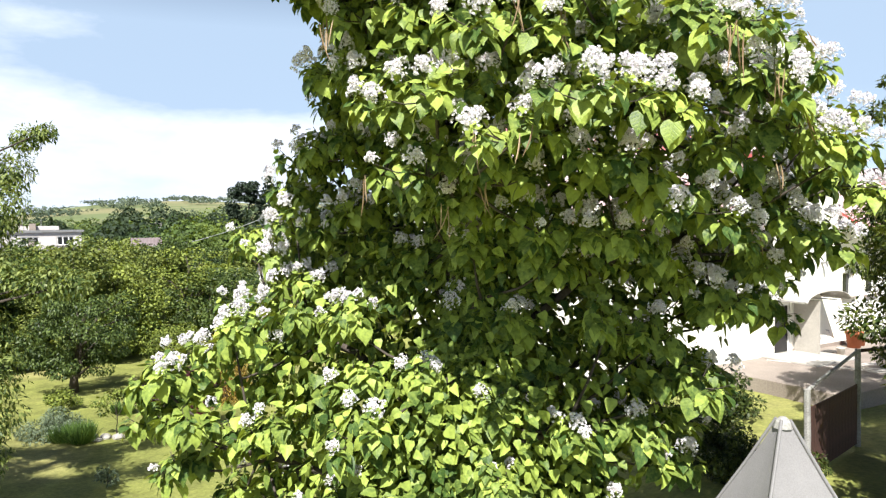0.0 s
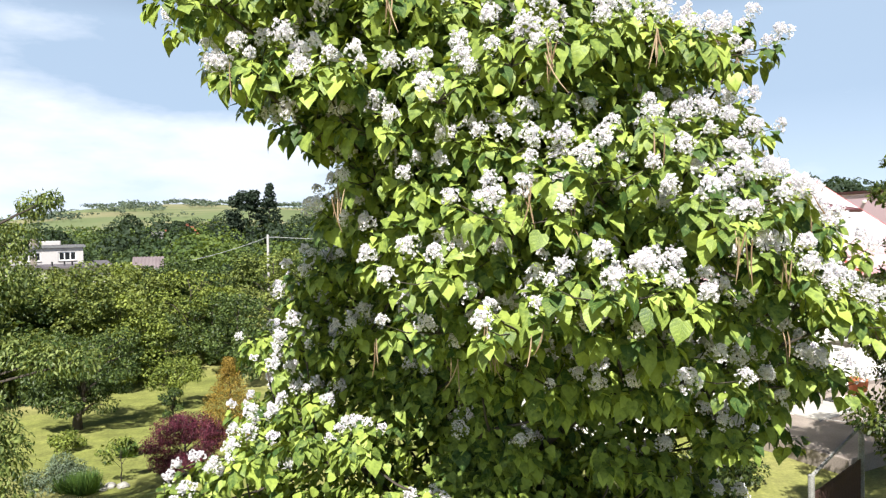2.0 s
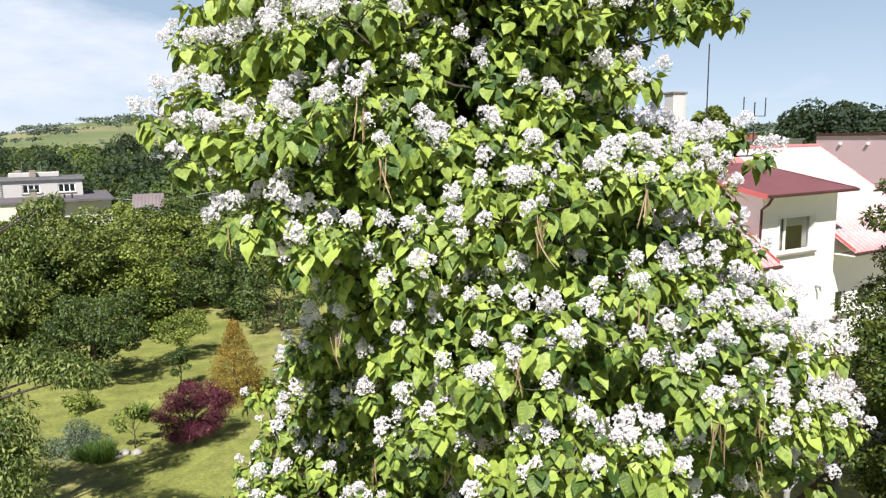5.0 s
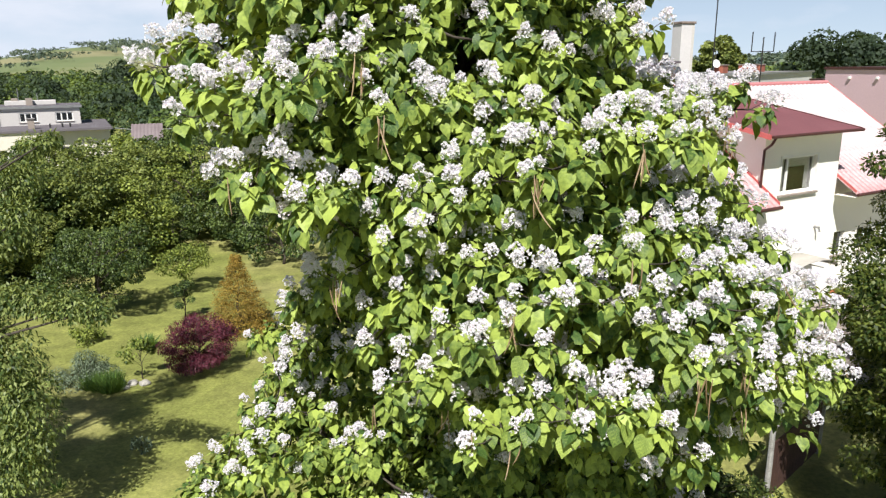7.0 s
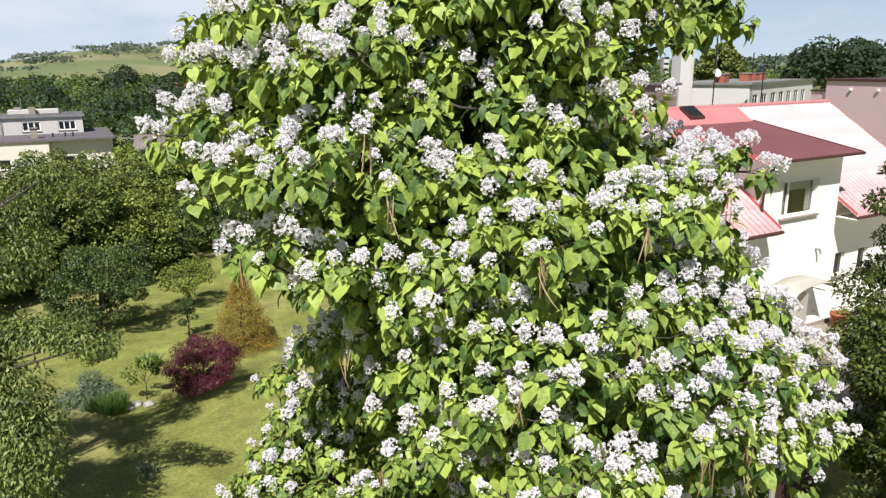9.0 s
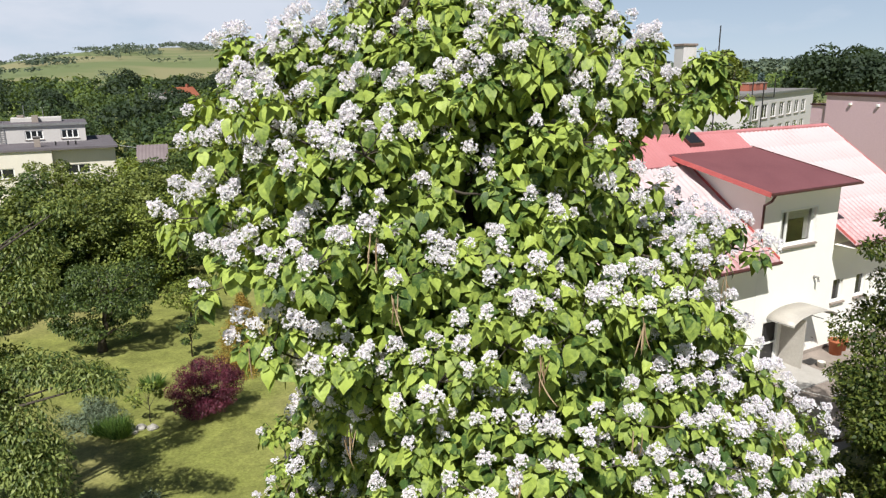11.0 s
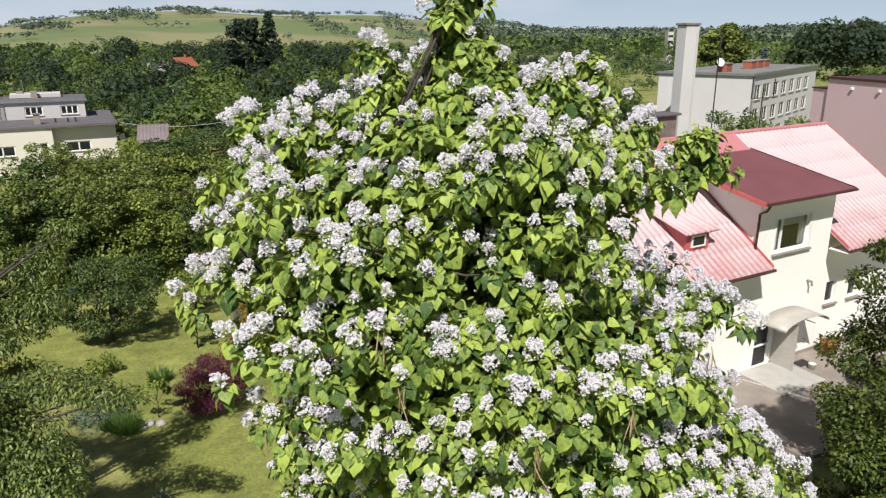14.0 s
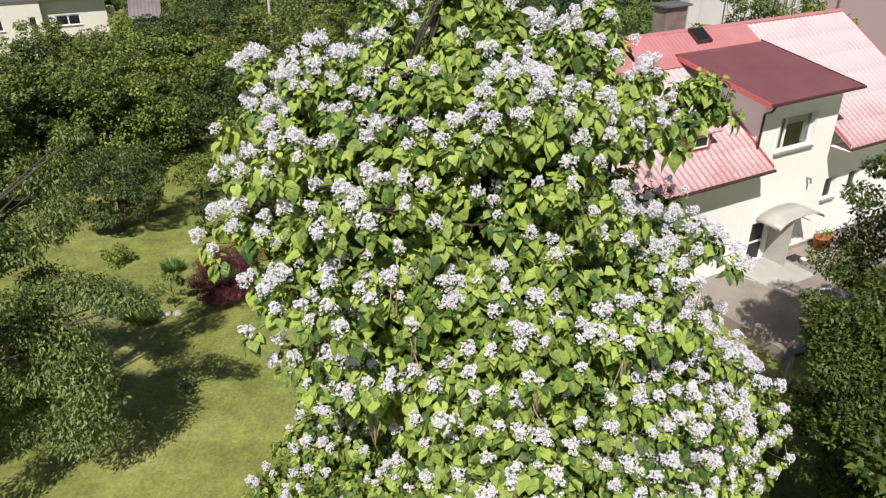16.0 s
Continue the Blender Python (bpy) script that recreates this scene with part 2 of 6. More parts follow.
M_REDBRICK = material("red_brick", (0.24, 0.07, 0.045), (0.38, 0.14, 0.09), 2, 20, 0.9, 0.3)
M_STEEL = material("galvanised_steel", (0.20, 0.20, 0.20), (0.42, 0.42, 0.42), 3, 30, 0.45, 0.1, metal=0.6)
M_CABLE = material("pale_cable", (0.35, 0.36, 0.36), (0.5, 0.5, 0.5), 3, 30, 0.5, 0.0)
M_HOSE = material("pale_hose", (0.50, 0.48, 0.45), (0.66, 0.64, 0.60), 3, 30, 0.5, 0.0)
M_TILE = material("orange_tile", (0.28, 0.085, 0.045), (0.40, 0.145, 0.085), 0.6, 6, 0.8, 0.2)

M_GLASS = bpy.data.materials.new("window_glass")
M_GLASS.use_nodes = True
gb = M_GLASS.node_tree.nodes["Principled BSDF"]
gb.inputs["Base Color"].default_value = (0.020, 0.022, 0.025, 1)
gb.inputs["Roughness"].default_value = 0.04
gb.inputs["Specular IOR Level"].default_value = 0.6


M_CLEAR = bpy.data.materials.new("clear_glass")
M_CLEAR.use_nodes = True
cg = M_CLEAR.node_tree.nodes["Principled BSDF"]
cg.inputs["Transmission Weight"].default_value, cg.inputs["Roughness"].default_value, cg.inputs["IOR"].default_value = 1.0, 0.02, 1.45


def painted_roof():
    """Ribbed sheet roof: red paint worn to a pale chalky pink in broad patches, redder along the lowest sheets."""
    m = material("faded_red_sheet", (0.47, 0.225, 0.23), (0.575, 0.475, 0.49), 0.5, 9, 0.45, 0.1)
    nt = m.node_tree
    ramp = [n for n in nt.nodes if n.type == "VALTORGB"][0]
    co = [n for n in nt.nodes if n.type == "TEX_COORD"][0]
    src = ramp.inputs["Fac"].links[0].from_socket
    sep = nt.nodes.new("ShaderNodeSeparateXYZ")
    nt.links.new(co.outputs["Object"], sep.inputs[0])
    mr = nt.nodes.new("ShaderNodeMapRange")
    mr.inputs["From Min"].default_value, mr.inputs["From Max"].default_value = -1.0, 2.2
    mr.inputs["To Min"].default_value, mr.inputs["To Max"].default_value = -0.14, 0.22
    nt.links.new(sep.outputs["Y"], mr.inputs["Value"])
    a = nt.nodes.new("ShaderNodeMath")
    nt.links.new(src, a.inputs[0])
    nt.links.new(mr.outputs["Result"], a.inputs[1])
    # the paint holds longest in the troughs between the ribs
    ph = nt.nodes.new("ShaderNodeMath")
    ph.operation = "MULTIPLY"
    ph.inputs[1].default_value = 6.2832 / 0.34
    nt.links.new(sep.outputs["X"], ph.inputs[0])
    wv = nt.nodes.new("ShaderNodeMath")
    wv.operation = "SINE"
    nt.links.new(ph.outputs[0], wv.inputs[0])
    tr = nt.nodes.new("ShaderNodeMath")
    tr.operation = "MULTIPLY_ADD"
    tr.inputs[1].default_value = 0.12
    nt.links.new(wv.outputs[0], tr.inputs[0])
    nt.links.new(a.outputs[0], tr.inputs[2])
    nt.links.new(tr.outputs[0], ramp.inputs["Fac"])
    return m


M_ROOF = painted_roof()


def lawn_material():
    m = material("meadow", (0.146, 0.170, 0.033), (0.285, 0.296, 0.082), 0.22, 9, 0.9, 0.6)
    nt = m.node_tree
    b = nt.nodes["Principled BSDF"]
    co = [n for n in nt.nodes if n.type == "TEX_COORD"][0]
    ramp = [n for n in nt.nodes if n.type == "VALTORGB"][0]
    # dry mown patches
    dry = nt.nodes.new("ShaderNodeTexNoise")
    dry.inputs["Scale"].default_value, dry.inputs["Detail"].default_value = 0.11, 6
    nt.links.new(co.outputs["Object"], dry.inputs["Vector"])
    dr = nt.nodes.new("ShaderNodeValToRGB")
    dr.color_ramp.elements[0].position, dr.color_ramp.elements[1].position = 0.50, 0.68
    nt.links.new(dry.outputs["Fac"], dr.inputs["Fac"])
    mx = nt.nodes.new("ShaderNodeMixRGB")
    mx.inputs["Color2"].default_value = (0.29, 0.265, 0.105, 1)
    sc = nt.nodes.new("ShaderNodeMath")
    sc.operation = "MULTIPLY"
    sc.inputs[1].default_value = 0.75
    nt.links.new(dr.outputs["Color"], sc.inputs[0])
    nt.links.new(sc.outputs[0], mx.inputs["Fac"])
    nt.links.new(ramp.outputs["Color"], mx.inputs["Color1"])
    grain = nt.nodes.new("ShaderNodeTexNoise")
    grain.inputs["Scale"].default_value, grain.inputs["Detail"].default_value = 5.5, 8
    grain.inputs["Roughness"].default_value = 0.75
    nt.links.new(co.outputs["Object"], grain.inputs["Vector"])
    gr = nt.nodes.new("ShaderNodeMapRange")
    gr.inputs["From Min"].default_value, gr.inputs["From Max"].default_value = 0.3, 0.7
    gr.inputs["To Min"].default_value, gr.inputs["To Max"].default_value = 0.62, 1.3
    nt.links.new(grain.outputs["Fac"], gr.inputs["Value"])
    tuft = nt.nodes.new("ShaderNodeMixRGB")
    tuft.blend_type = "MULTIPLY"
    tuft.inputs["Fac"].default_value = 1.0
    nt.links.new(mx.outputs["Color"], tuft.inputs["Color1"])
    nt.links.new(gr.outputs["Result"], tuft.inputs["Color2"])
    # paler and deeper swathes left by the mower
    sw = nt.nodes.new("ShaderNodeTexNoise")
    sw.inputs["Scale"].default_value, sw.inputs["Detail"].default_value = 0.75, 6
    sw.inputs["Roughness"].default_value = 0.65
    nt.links.new(co.outputs["Object"], sw.inputs["Vector"])
    sr = nt.nodes.new("ShaderNodeMapRange")
    sr.inputs["From Min"].default_value, sr.inputs["From Max"].default_value = 0.35, 0.65
    sr.inputs["To Min"].default_value, sr.inputs["To Max"].default_value = 0.74, 1.22
    nt.links.new(sw.outputs["Fac"], sr.inputs["Value"])
    swathe = nt.nodes.new("ShaderNodeMixRGB")
    swathe.blend_type = "MULTIPLY"
    swathe.inputs["Fac"].default_value = 1.0
    nt.links.new(tuft.outputs["Color"], swathe.inputs["Color1"])
    nt.links.new(sr.outputs["Result"], swathe.inputs["Color2"])
    mx = swathe
    # far fields: broad parcels of ripe corn and pasture
    vor = nt.nodes.new("ShaderNodeTexNoise")
    vor.inputs["Scale"].default_value, vor.inputs["Detail"].default_value = 0.0055, 3
    mpn = nt.nodes.new("ShaderNodeMapping")
    mpn.inputs["Scale"].default_value = (0.45, 1.4, 0.0)
    nt.links.new(co.outputs["Object"], mpn.inputs["Vector"])
    nt.links.new(mpn.outputs["Vector"], vor.inputs["Vector"])
    fr = nt.nodes.new("ShaderNodeValToRGB")
    fr.color_ramp.elements[0].position, fr.color_ramp.elements[1].position = 0.46, 0.56
    fr.color_ramp.elements[0].color = (0.135, 0.170, 0.070, 1)
    fr.color_ramp.elements[1].color = (0.225, 0.215, 0.110, 1)
    nt.links.new(vor.outputs["Fac"], fr.inputs["Fac"])
    ln = nt.nodes.new("ShaderNodeVectorMath")
    ln.operation = "LENGTH"
    nt.links.new(co.outputs["Object"], ln.inputs[0])
    far = nt.nodes.new("ShaderNodeMapRange")
    far.inputs["From Min"].default_value, far.inputs["From Max"].default_value = 300, 500
    nt.links.new(ln.outputs["Value"], far.inputs["Value"])
    mx2 = nt.nodes.new("ShaderNodeMixRGB")
    nt.links.new(far.outputs["Result"], mx2.inputs["Fac"])
    nt.links.new(mx.outputs["Color"], mx2.inputs["Color1"])
    nt.links.new(fr.outputs["Color"], mx2.inputs["Color2"])
    nt.links.new(mx2.outputs["Color"], b.inputs["Base Color"])
    return m


M_LAWN = lawn_material()


# ---- building helpers ----
RNG = np.random.default_rng(7)


def mesh_of(name, verts, faces, mats, face_mats=None):
    me = bpy.data.meshes.new(name)
    verts = np.asarray(verts, dtype=float).reshape(-1, 3)
    faces = np.asarray(faces)
    k = faces.shape[1]
    me.vertices.add(len(verts))
    me.vertices.foreach_set("co", verts.ravel())
    me.loops.add(faces.size)
    me.loops.foreach_set("vertex_index", faces.ravel().astype(np.int32))
    me.polygons.add(len(faces))
    me.polygons.foreach_set("loop_start", np.arange(0, faces.size, k, dtype=np.int32))
    for m in (mats if isinstance(mats, (list, tuple)) else [mats]):
        me.materials.append(m)
    if face_mats is not None:
        me.polygons.foreach_set("material_index", np.asarray(face_mats, dtype=np.int32))
    me.update(calc_edges=True)
    me.validate()
    return me


def link(name, me, parent=None, label="", m=None, kind=""):
    ob = new(name, me)
    if m is not None:
        ob.matrix_basis = m
    ob.parent = parent
    return tagged(ob, label, kind=kind)


def part(name, bm, mat, parent, label="", m=None, kind="", smooth=False):
    me = bpy.data.meshes.new(name)
    if smooth:
        for f in bm.faces:
            f.smooth = True
    bm.to_mesh(me)
    bm.free()
    for x in (mat if isinstance(mat, (list, tuple)) else [mat]):
        me.materials.append(x)
    return link(name, me, parent, label, m, kind)


def thing(name, x, y, z, label, category, group="", rz=0.0, kind=""):
    ob = new(name)
    ob.empty_display_size = 0.2
    ob.matrix_basis = pose(x, y, z, 0, 0, rz)
    return tagged(ob, label, category, group, kind)


def box(bm, x0, x1, y0, y1, z0, z1, bevel=0.0, mat=0):
    r = bmesh.ops.create_cube(bm, size=1.0)
    vs = r["verts"]
    bmesh.ops.scale(bm, vec=(x1 - x0, y1 - y0, z1 - z0), verts=vs)
    bmesh.ops.translate(bm, vec=((x0 + x1) / 2, (y0 + y1) / 2, (z0 + z1) / 2), verts=vs)
    fs = {f for v in vs for f in v.link_faces}
    for f in fs:
        f.material_index = mat
    if bevel:
        es = list({e for v in vs for e in v.link_edges})
        bmesh.ops.bevel(bm, geom=es, offset=bevel, segments=1, affect="EDGES")
    return bm


def boxed(*args, bevel=0.0):
    return box(bmesh.new(), *args, bevel=bevel)


def tube(bm, pts, radii, sides=7):
    """A tapered round limb along pts."""
    rings = []
    pts = [Vector(p) for p in pts]
    for i, p in enumerate(pts):
        d = (pts[min(i + 1, len(pts) - 1)] - pts[max(i - 1, 0)]).normalized()
        side = d.cross(Vector((0.31, 0.17, 0.94)) if abs(d.z) < 0.9 else Vector((1, 0.2, 0))).normalized()
        up = side.cross(d)
        r = radii[i] if hasattr(radii, "__len__") else radii
        rings.append([bm.verts.new(p + (side * math.cos(6.28318 * k / sides) + up * math.sin(6.28318 * k / sides)) * r) for k in range(sides)])
    for a, b in zip(rings, rings[1:]):
        for k in range(sides):
            bm.faces.new((a[k], a[(k + 1) % sides], b[(k + 1) % sides], b[k]))
    for ring, flip in ((rings[0], True), (rings[-1], False)):
        bm.faces.new(ring[::-1] if flip else ring)
    return bm


def lathe(bm, profile, sides=16):
    rings = [[bm.verts.new((r * math.cos(6.28318 * k / sides), r * math.sin(6.28318 * k / sides), z)) for k in range(sides)] for r, z in profile]
    for a, b in zip(rings, rings[1:]):
        for k in range(sides):
            bm.faces.new((a[k], a[(k + 1) % sides], b[(k + 1) % sides], b[k]))
    bm.faces.new(rings[0][::-1])
    bm.faces.new(rings[-1])
    return bm


def holed_wall(a0, a1, z0, z1, thick, holes):
    """A wall in the x-z plane, its face at y = 0 and its back at y = thick, with openings (x0, x1, z0, z1) right through."""
    xs = sorted({a0, a1, *[v for h in holes for v in h[:2]]})
    zs = sorted({z0, z1, *[v for h in holes for v in h[2:]]})
    solid = lambda i, j: 0 <= i < len(xs) - 1 and 0 <= j < len(zs) - 1 and not any(
        h[0] <= (xs[i] + xs[i + 1]) / 2 <= h[1] and h[2] <= (zs[j] + zs[j + 1]) / 2 <= h[3] for h in holes)
    bm = bmesh.new()
    v = {}
    at = lambda i, k, j: v.setdefault((i, k, j), bm.verts.new((xs[i], k * thick, zs[j]))) if (i, k, j) not in v else v[(i, k, j)]
    for i in range(len(xs) - 1):
        for j in range(len(zs) - 1):
            if not solid(i, j):
                continue
            bm.faces.new((at(i, 0, j), at(i + 1, 0, j), at(i + 1, 0, j + 1), at(i, 0, j + 1)))
            bm.faces.new((at(i, 1, j), at(i, 1, j + 1), at(i + 1, 1, j + 1), at(i + 1, 1, j)))
            for di, dj, e in ((-1, 0, ((i, j), (i, j + 1))), (1, 0, ((i + 1, j + 1), (i + 1, j))), (0, -1, ((i + 1, j), (i, j))), (0, 1, ((i, j + 1), (i + 1, j + 1)))):
                if not solid(i + di, j + dj):
                    (p, q), (r, s) = e
                    bm.faces.new((at(p, 0, q), at(r, 0, s), at(r, 1, s), at(p, 1, q)))
    bmesh.ops.recalc_face_normals(bm, faces=bm.faces)
    return bm


def window(parent, x, z, w, h, sashes=2, inset=0.12, sill=True, frame_mat=None, bar=0.07, y=0.0, glass=None):
    """A framed window set into a wall face at y; x, z: its lower left corner."""
    fm = frame_mat or M_WHITE
    bm = bmesh.new()
    y0, y1 = y + inset, y + inset + 0.07
    box(bm, x, x + bar, y0, y1, z, z + h)
    box(bm, x + w - bar, x + w, y0, y1, z, z + h)
    box(bm, x + bar, x + w - bar, y0, y1, z, z + bar)
    box(bm, x + bar, x + w - bar, y0, y1, z + h - bar, z + h)
    for k in range(1, sashes):
        c = x + w * k / sashes
        box(bm, c - bar * 0.6, c + bar * 0.6, y0 - 0.012, y1 - 0.012, z + bar, z + h - bar)
    win = part("window", bm, fm, parent)
    for k in range(sashes):
        part("pane", boxed(x + w * k / sashes + 0.03, x + w * (k + 1) / sashes - 0.03, y0 + 0.03, y0 + 0.045, z + 0.03, z + h - 0.03), glass or M_GLASS, win)
    if sill:
        part("sill", boxed(x - 0.12, x + w + 0.12, y - 0.14, y + 0.10, z - 0.10, z - 0.02, bevel=0.01), M_CONCRETE, win)
    return win


# ---- ground ----
def smooth(a, b, v):
    t = np.clip((np.asarray(v, float) - a) / (b - a), 0, 1)
    return t * t * (3 - 2 * t)


def ground_z(x, y):
    x, y = np.asarray(x, float), np.asarray(y, float)
    r, az = np.hypot(x, y), np.degrees(np.arctan2(x, y))
    left = -4.3 - 0.045 * np.clip(y - 18, 0, 38)
    right = -2.0 - 0.01 * np.clip(y - 30, 0, 100)
    z = left + (right - left) * smooth(-3, 7, x) - 3 * smooth(90, 300, r)
    z = z + 46 * smooth(600, 1500, r) * smooth(-38, -24, az) * (1 - smooth(-9, 10, az)) + 16 * smooth(700, 1700, r)
    z = z + smooth(500, 900, r) * (6 * np.sin(x / 170 + 1.0) * np.sin(y / 230) + 4 * np.sin(x / 61) * np.sin(y / 90 + 2))
    return z + 0.05 * np.sin(x * 0.9 + 0.3 * y) * np.sin(y * 0.7) * (1 - smooth(60, 100, r))


def gz(x, y):
    return float(ground_z(x, y))


rad = np.concatenate([[0.02], np.geomspace(1.2, 4200, 150)])
ang = np.linspace(0, 2 * np.pi, 241)[:-1]
gx, gy = rad[:, None] * np.sin(ang)[None], rad[:, None] * np.cos(ang)[None]
gv = np.stack([gx, gy, ground_z(gx, gy)], -1)
i, j = np.meshgrid(np.arange(len(rad) - 1), np.arange(240), indexing="ij")
gf = np.stack([i * 240 + j, i * 240 + (j + 1) % 240, (i + 1) * 240 + (j + 1) % 240, (i + 1) * 240 + j], -1).reshape(-1, 4)
ground = link("ground", mesh_of("ground", gv, gf, M_LAWN), kind="structure")
tagged(ground, "mown green lawn with dry patches running out to fields", "ground")
ground.data.polygons.foreach_set("use_smooth", [True] * len(ground.data.polygons))


# ---- plants ----
HALF = ((.22, -.13, .02), (.45, .03, .03), (.51, .29, .04), (.40, .58, .02), (.17, .86, -.07))
HEART_V = np.array([(0, 0, 0), (0, .30, -.01), (0, .64, -.05), (0, 1.08, -.22), *[(-x, y, z) for x, y, z in HALF], *HALF])
SMALL_V = np.array([(0, 0, 0), (0, 1.06, -.2), (-.42, .02, .04), (-.48, .34, .05), (-.24, .78, -.04), (.42, .02, .04), (.48, .34, .05), (.24, .78, -.04)])
SMALL_F = np.array([(0, 4, 3), (0, 1, 4), (0, 3, 2), (0, 5, 6), (0, 6, 7), (0, 7, 1)])
HEART_F = np.array([(0, 5, 4), (0, 1, 5), (1, 6, 5), (1, 2, 6), (2, 7, 6), (2, 8, 7), (2, 3, 8),
                    (0, 9, 10), (0, 10, 1), (1, 10, 11), (1, 11, 2), (2, 11, 12), (2, 12, 13), (2, 13, 3)])
BLADE_V = np.array([(0, 0, 0), (.28, .40, .05), (0, 1.0, -.10), (-.28, .40, .05)])
BLADE_F = np.array([(0, 1, 2, 3)])
TUFT_V = np.array([(-.5, -.2, 0), (.1, -.5, .12), (.55, .1, -.05), (-.05, .5, .1), (-.2, .1, -.35), (.25, -.1, .4), (.4, .45, .2), (-.35, .4, .35)])
TUFT1_V = np.array([(-.5, -.2, 0), (.1, -.5, .2), (.55, .1, -.1), (-.05, .5, .2)])
TUFT1_F = np.array([(0, 1, 2, 3)])
TUFT_F = np.array([(0, 1, 2, 3), (4, 5, 6, 7)])


def unit(v):
    return v / np.maximum(np.linalg.norm(v, axis=-1, keepdims=True), 1e-9)


def frames_of(d, n):
    """Rows of axes: side, along, up."""
    d = unit(d)
    s = unit(np.cross(d, n))
    return s, d, np.cross(s, d)


def leaf_uv(me, tv, tf, n):
    """Each leaf's own width and length as its map."""
    lay = me.uv_layers.new(name="leaf_map")
    lay.data.foreach_set("uv", np.tile(tv[tf.ravel(), :2], (n, 1)).ravel().astype(np.float32))
    return me


def leaves(name, pos, d, n, size, tv, tf, mat, width=1.0):
    s, d, u = frames_of(d, n)
    curl = RNG.uniform(0.3, 1.4, len(pos))[:, None, None]
    size = np.broadcast_to(np.asarray(size, float), (len(pos),))[:, None, None]
    wide = width * RNG.uniform(0.78, 1.16, len(pos))[:, None, None]
    bend = RNG.normal(size=len(pos))[:, None, None] * 0.10          # each blade swept and cupped its own way
    cup = RNG.uniform(-0.12, 0.10, len(pos))[:, None, None]
    across = tv[None, :, 0:1] * wide + bend * tv[None, :, 1:2] ** 2
    rise = tv[None, :, 2:3] * curl + cup * np.abs(tv[None, :, 0:1]) - 0.14 * curl * tv[None, :, 1:2] ** 2 + bend * tv[None, :, 0:1] * tv[None, :, 1:2]
    v = pos[:, None] + size * (across * s[:, None] + tv[None, :, 1:2] * d[:, None] + rise * u[:, None])
    f = (np.arange(len(pos)) * len(tv))[:, None, None] + tf[None]
    me = mesh_of(name, v, f.reshape(-1, tf.shape[1]), mat)
    return leaf_uv(me, tv, tf, len(pos))


def random_dirs(n):
    return unit(RNG.normal(size=(n, 3)))


def crown_points(lobes, n, shell=0.75):
    """Leaf places over a set of lobes (x, y, z, rx, rz): near each lobe's skin, with the outward way."""
    L = np.asarray(lobes, float)
    w = L[:, 3] * (L[:, 3] + L[:, 4]) + 0.2
    k = RNG.choice(len(L), n, p=w / w.sum())
    o = random_dirs(n)
    r = shell + (1.06 - shell) * RNG.random(n) ** 0.6
    r *= 1 + 0.10 * np.sin(o[:, 0] * 9 + k) * np.sin(o[:, 2] * 8 + 2 * k)
    p = L[k, :3] + o * r[:, None] * np.stack([L[k, 3], L[k, 3], L[k, 4]], -1)
    return p, o


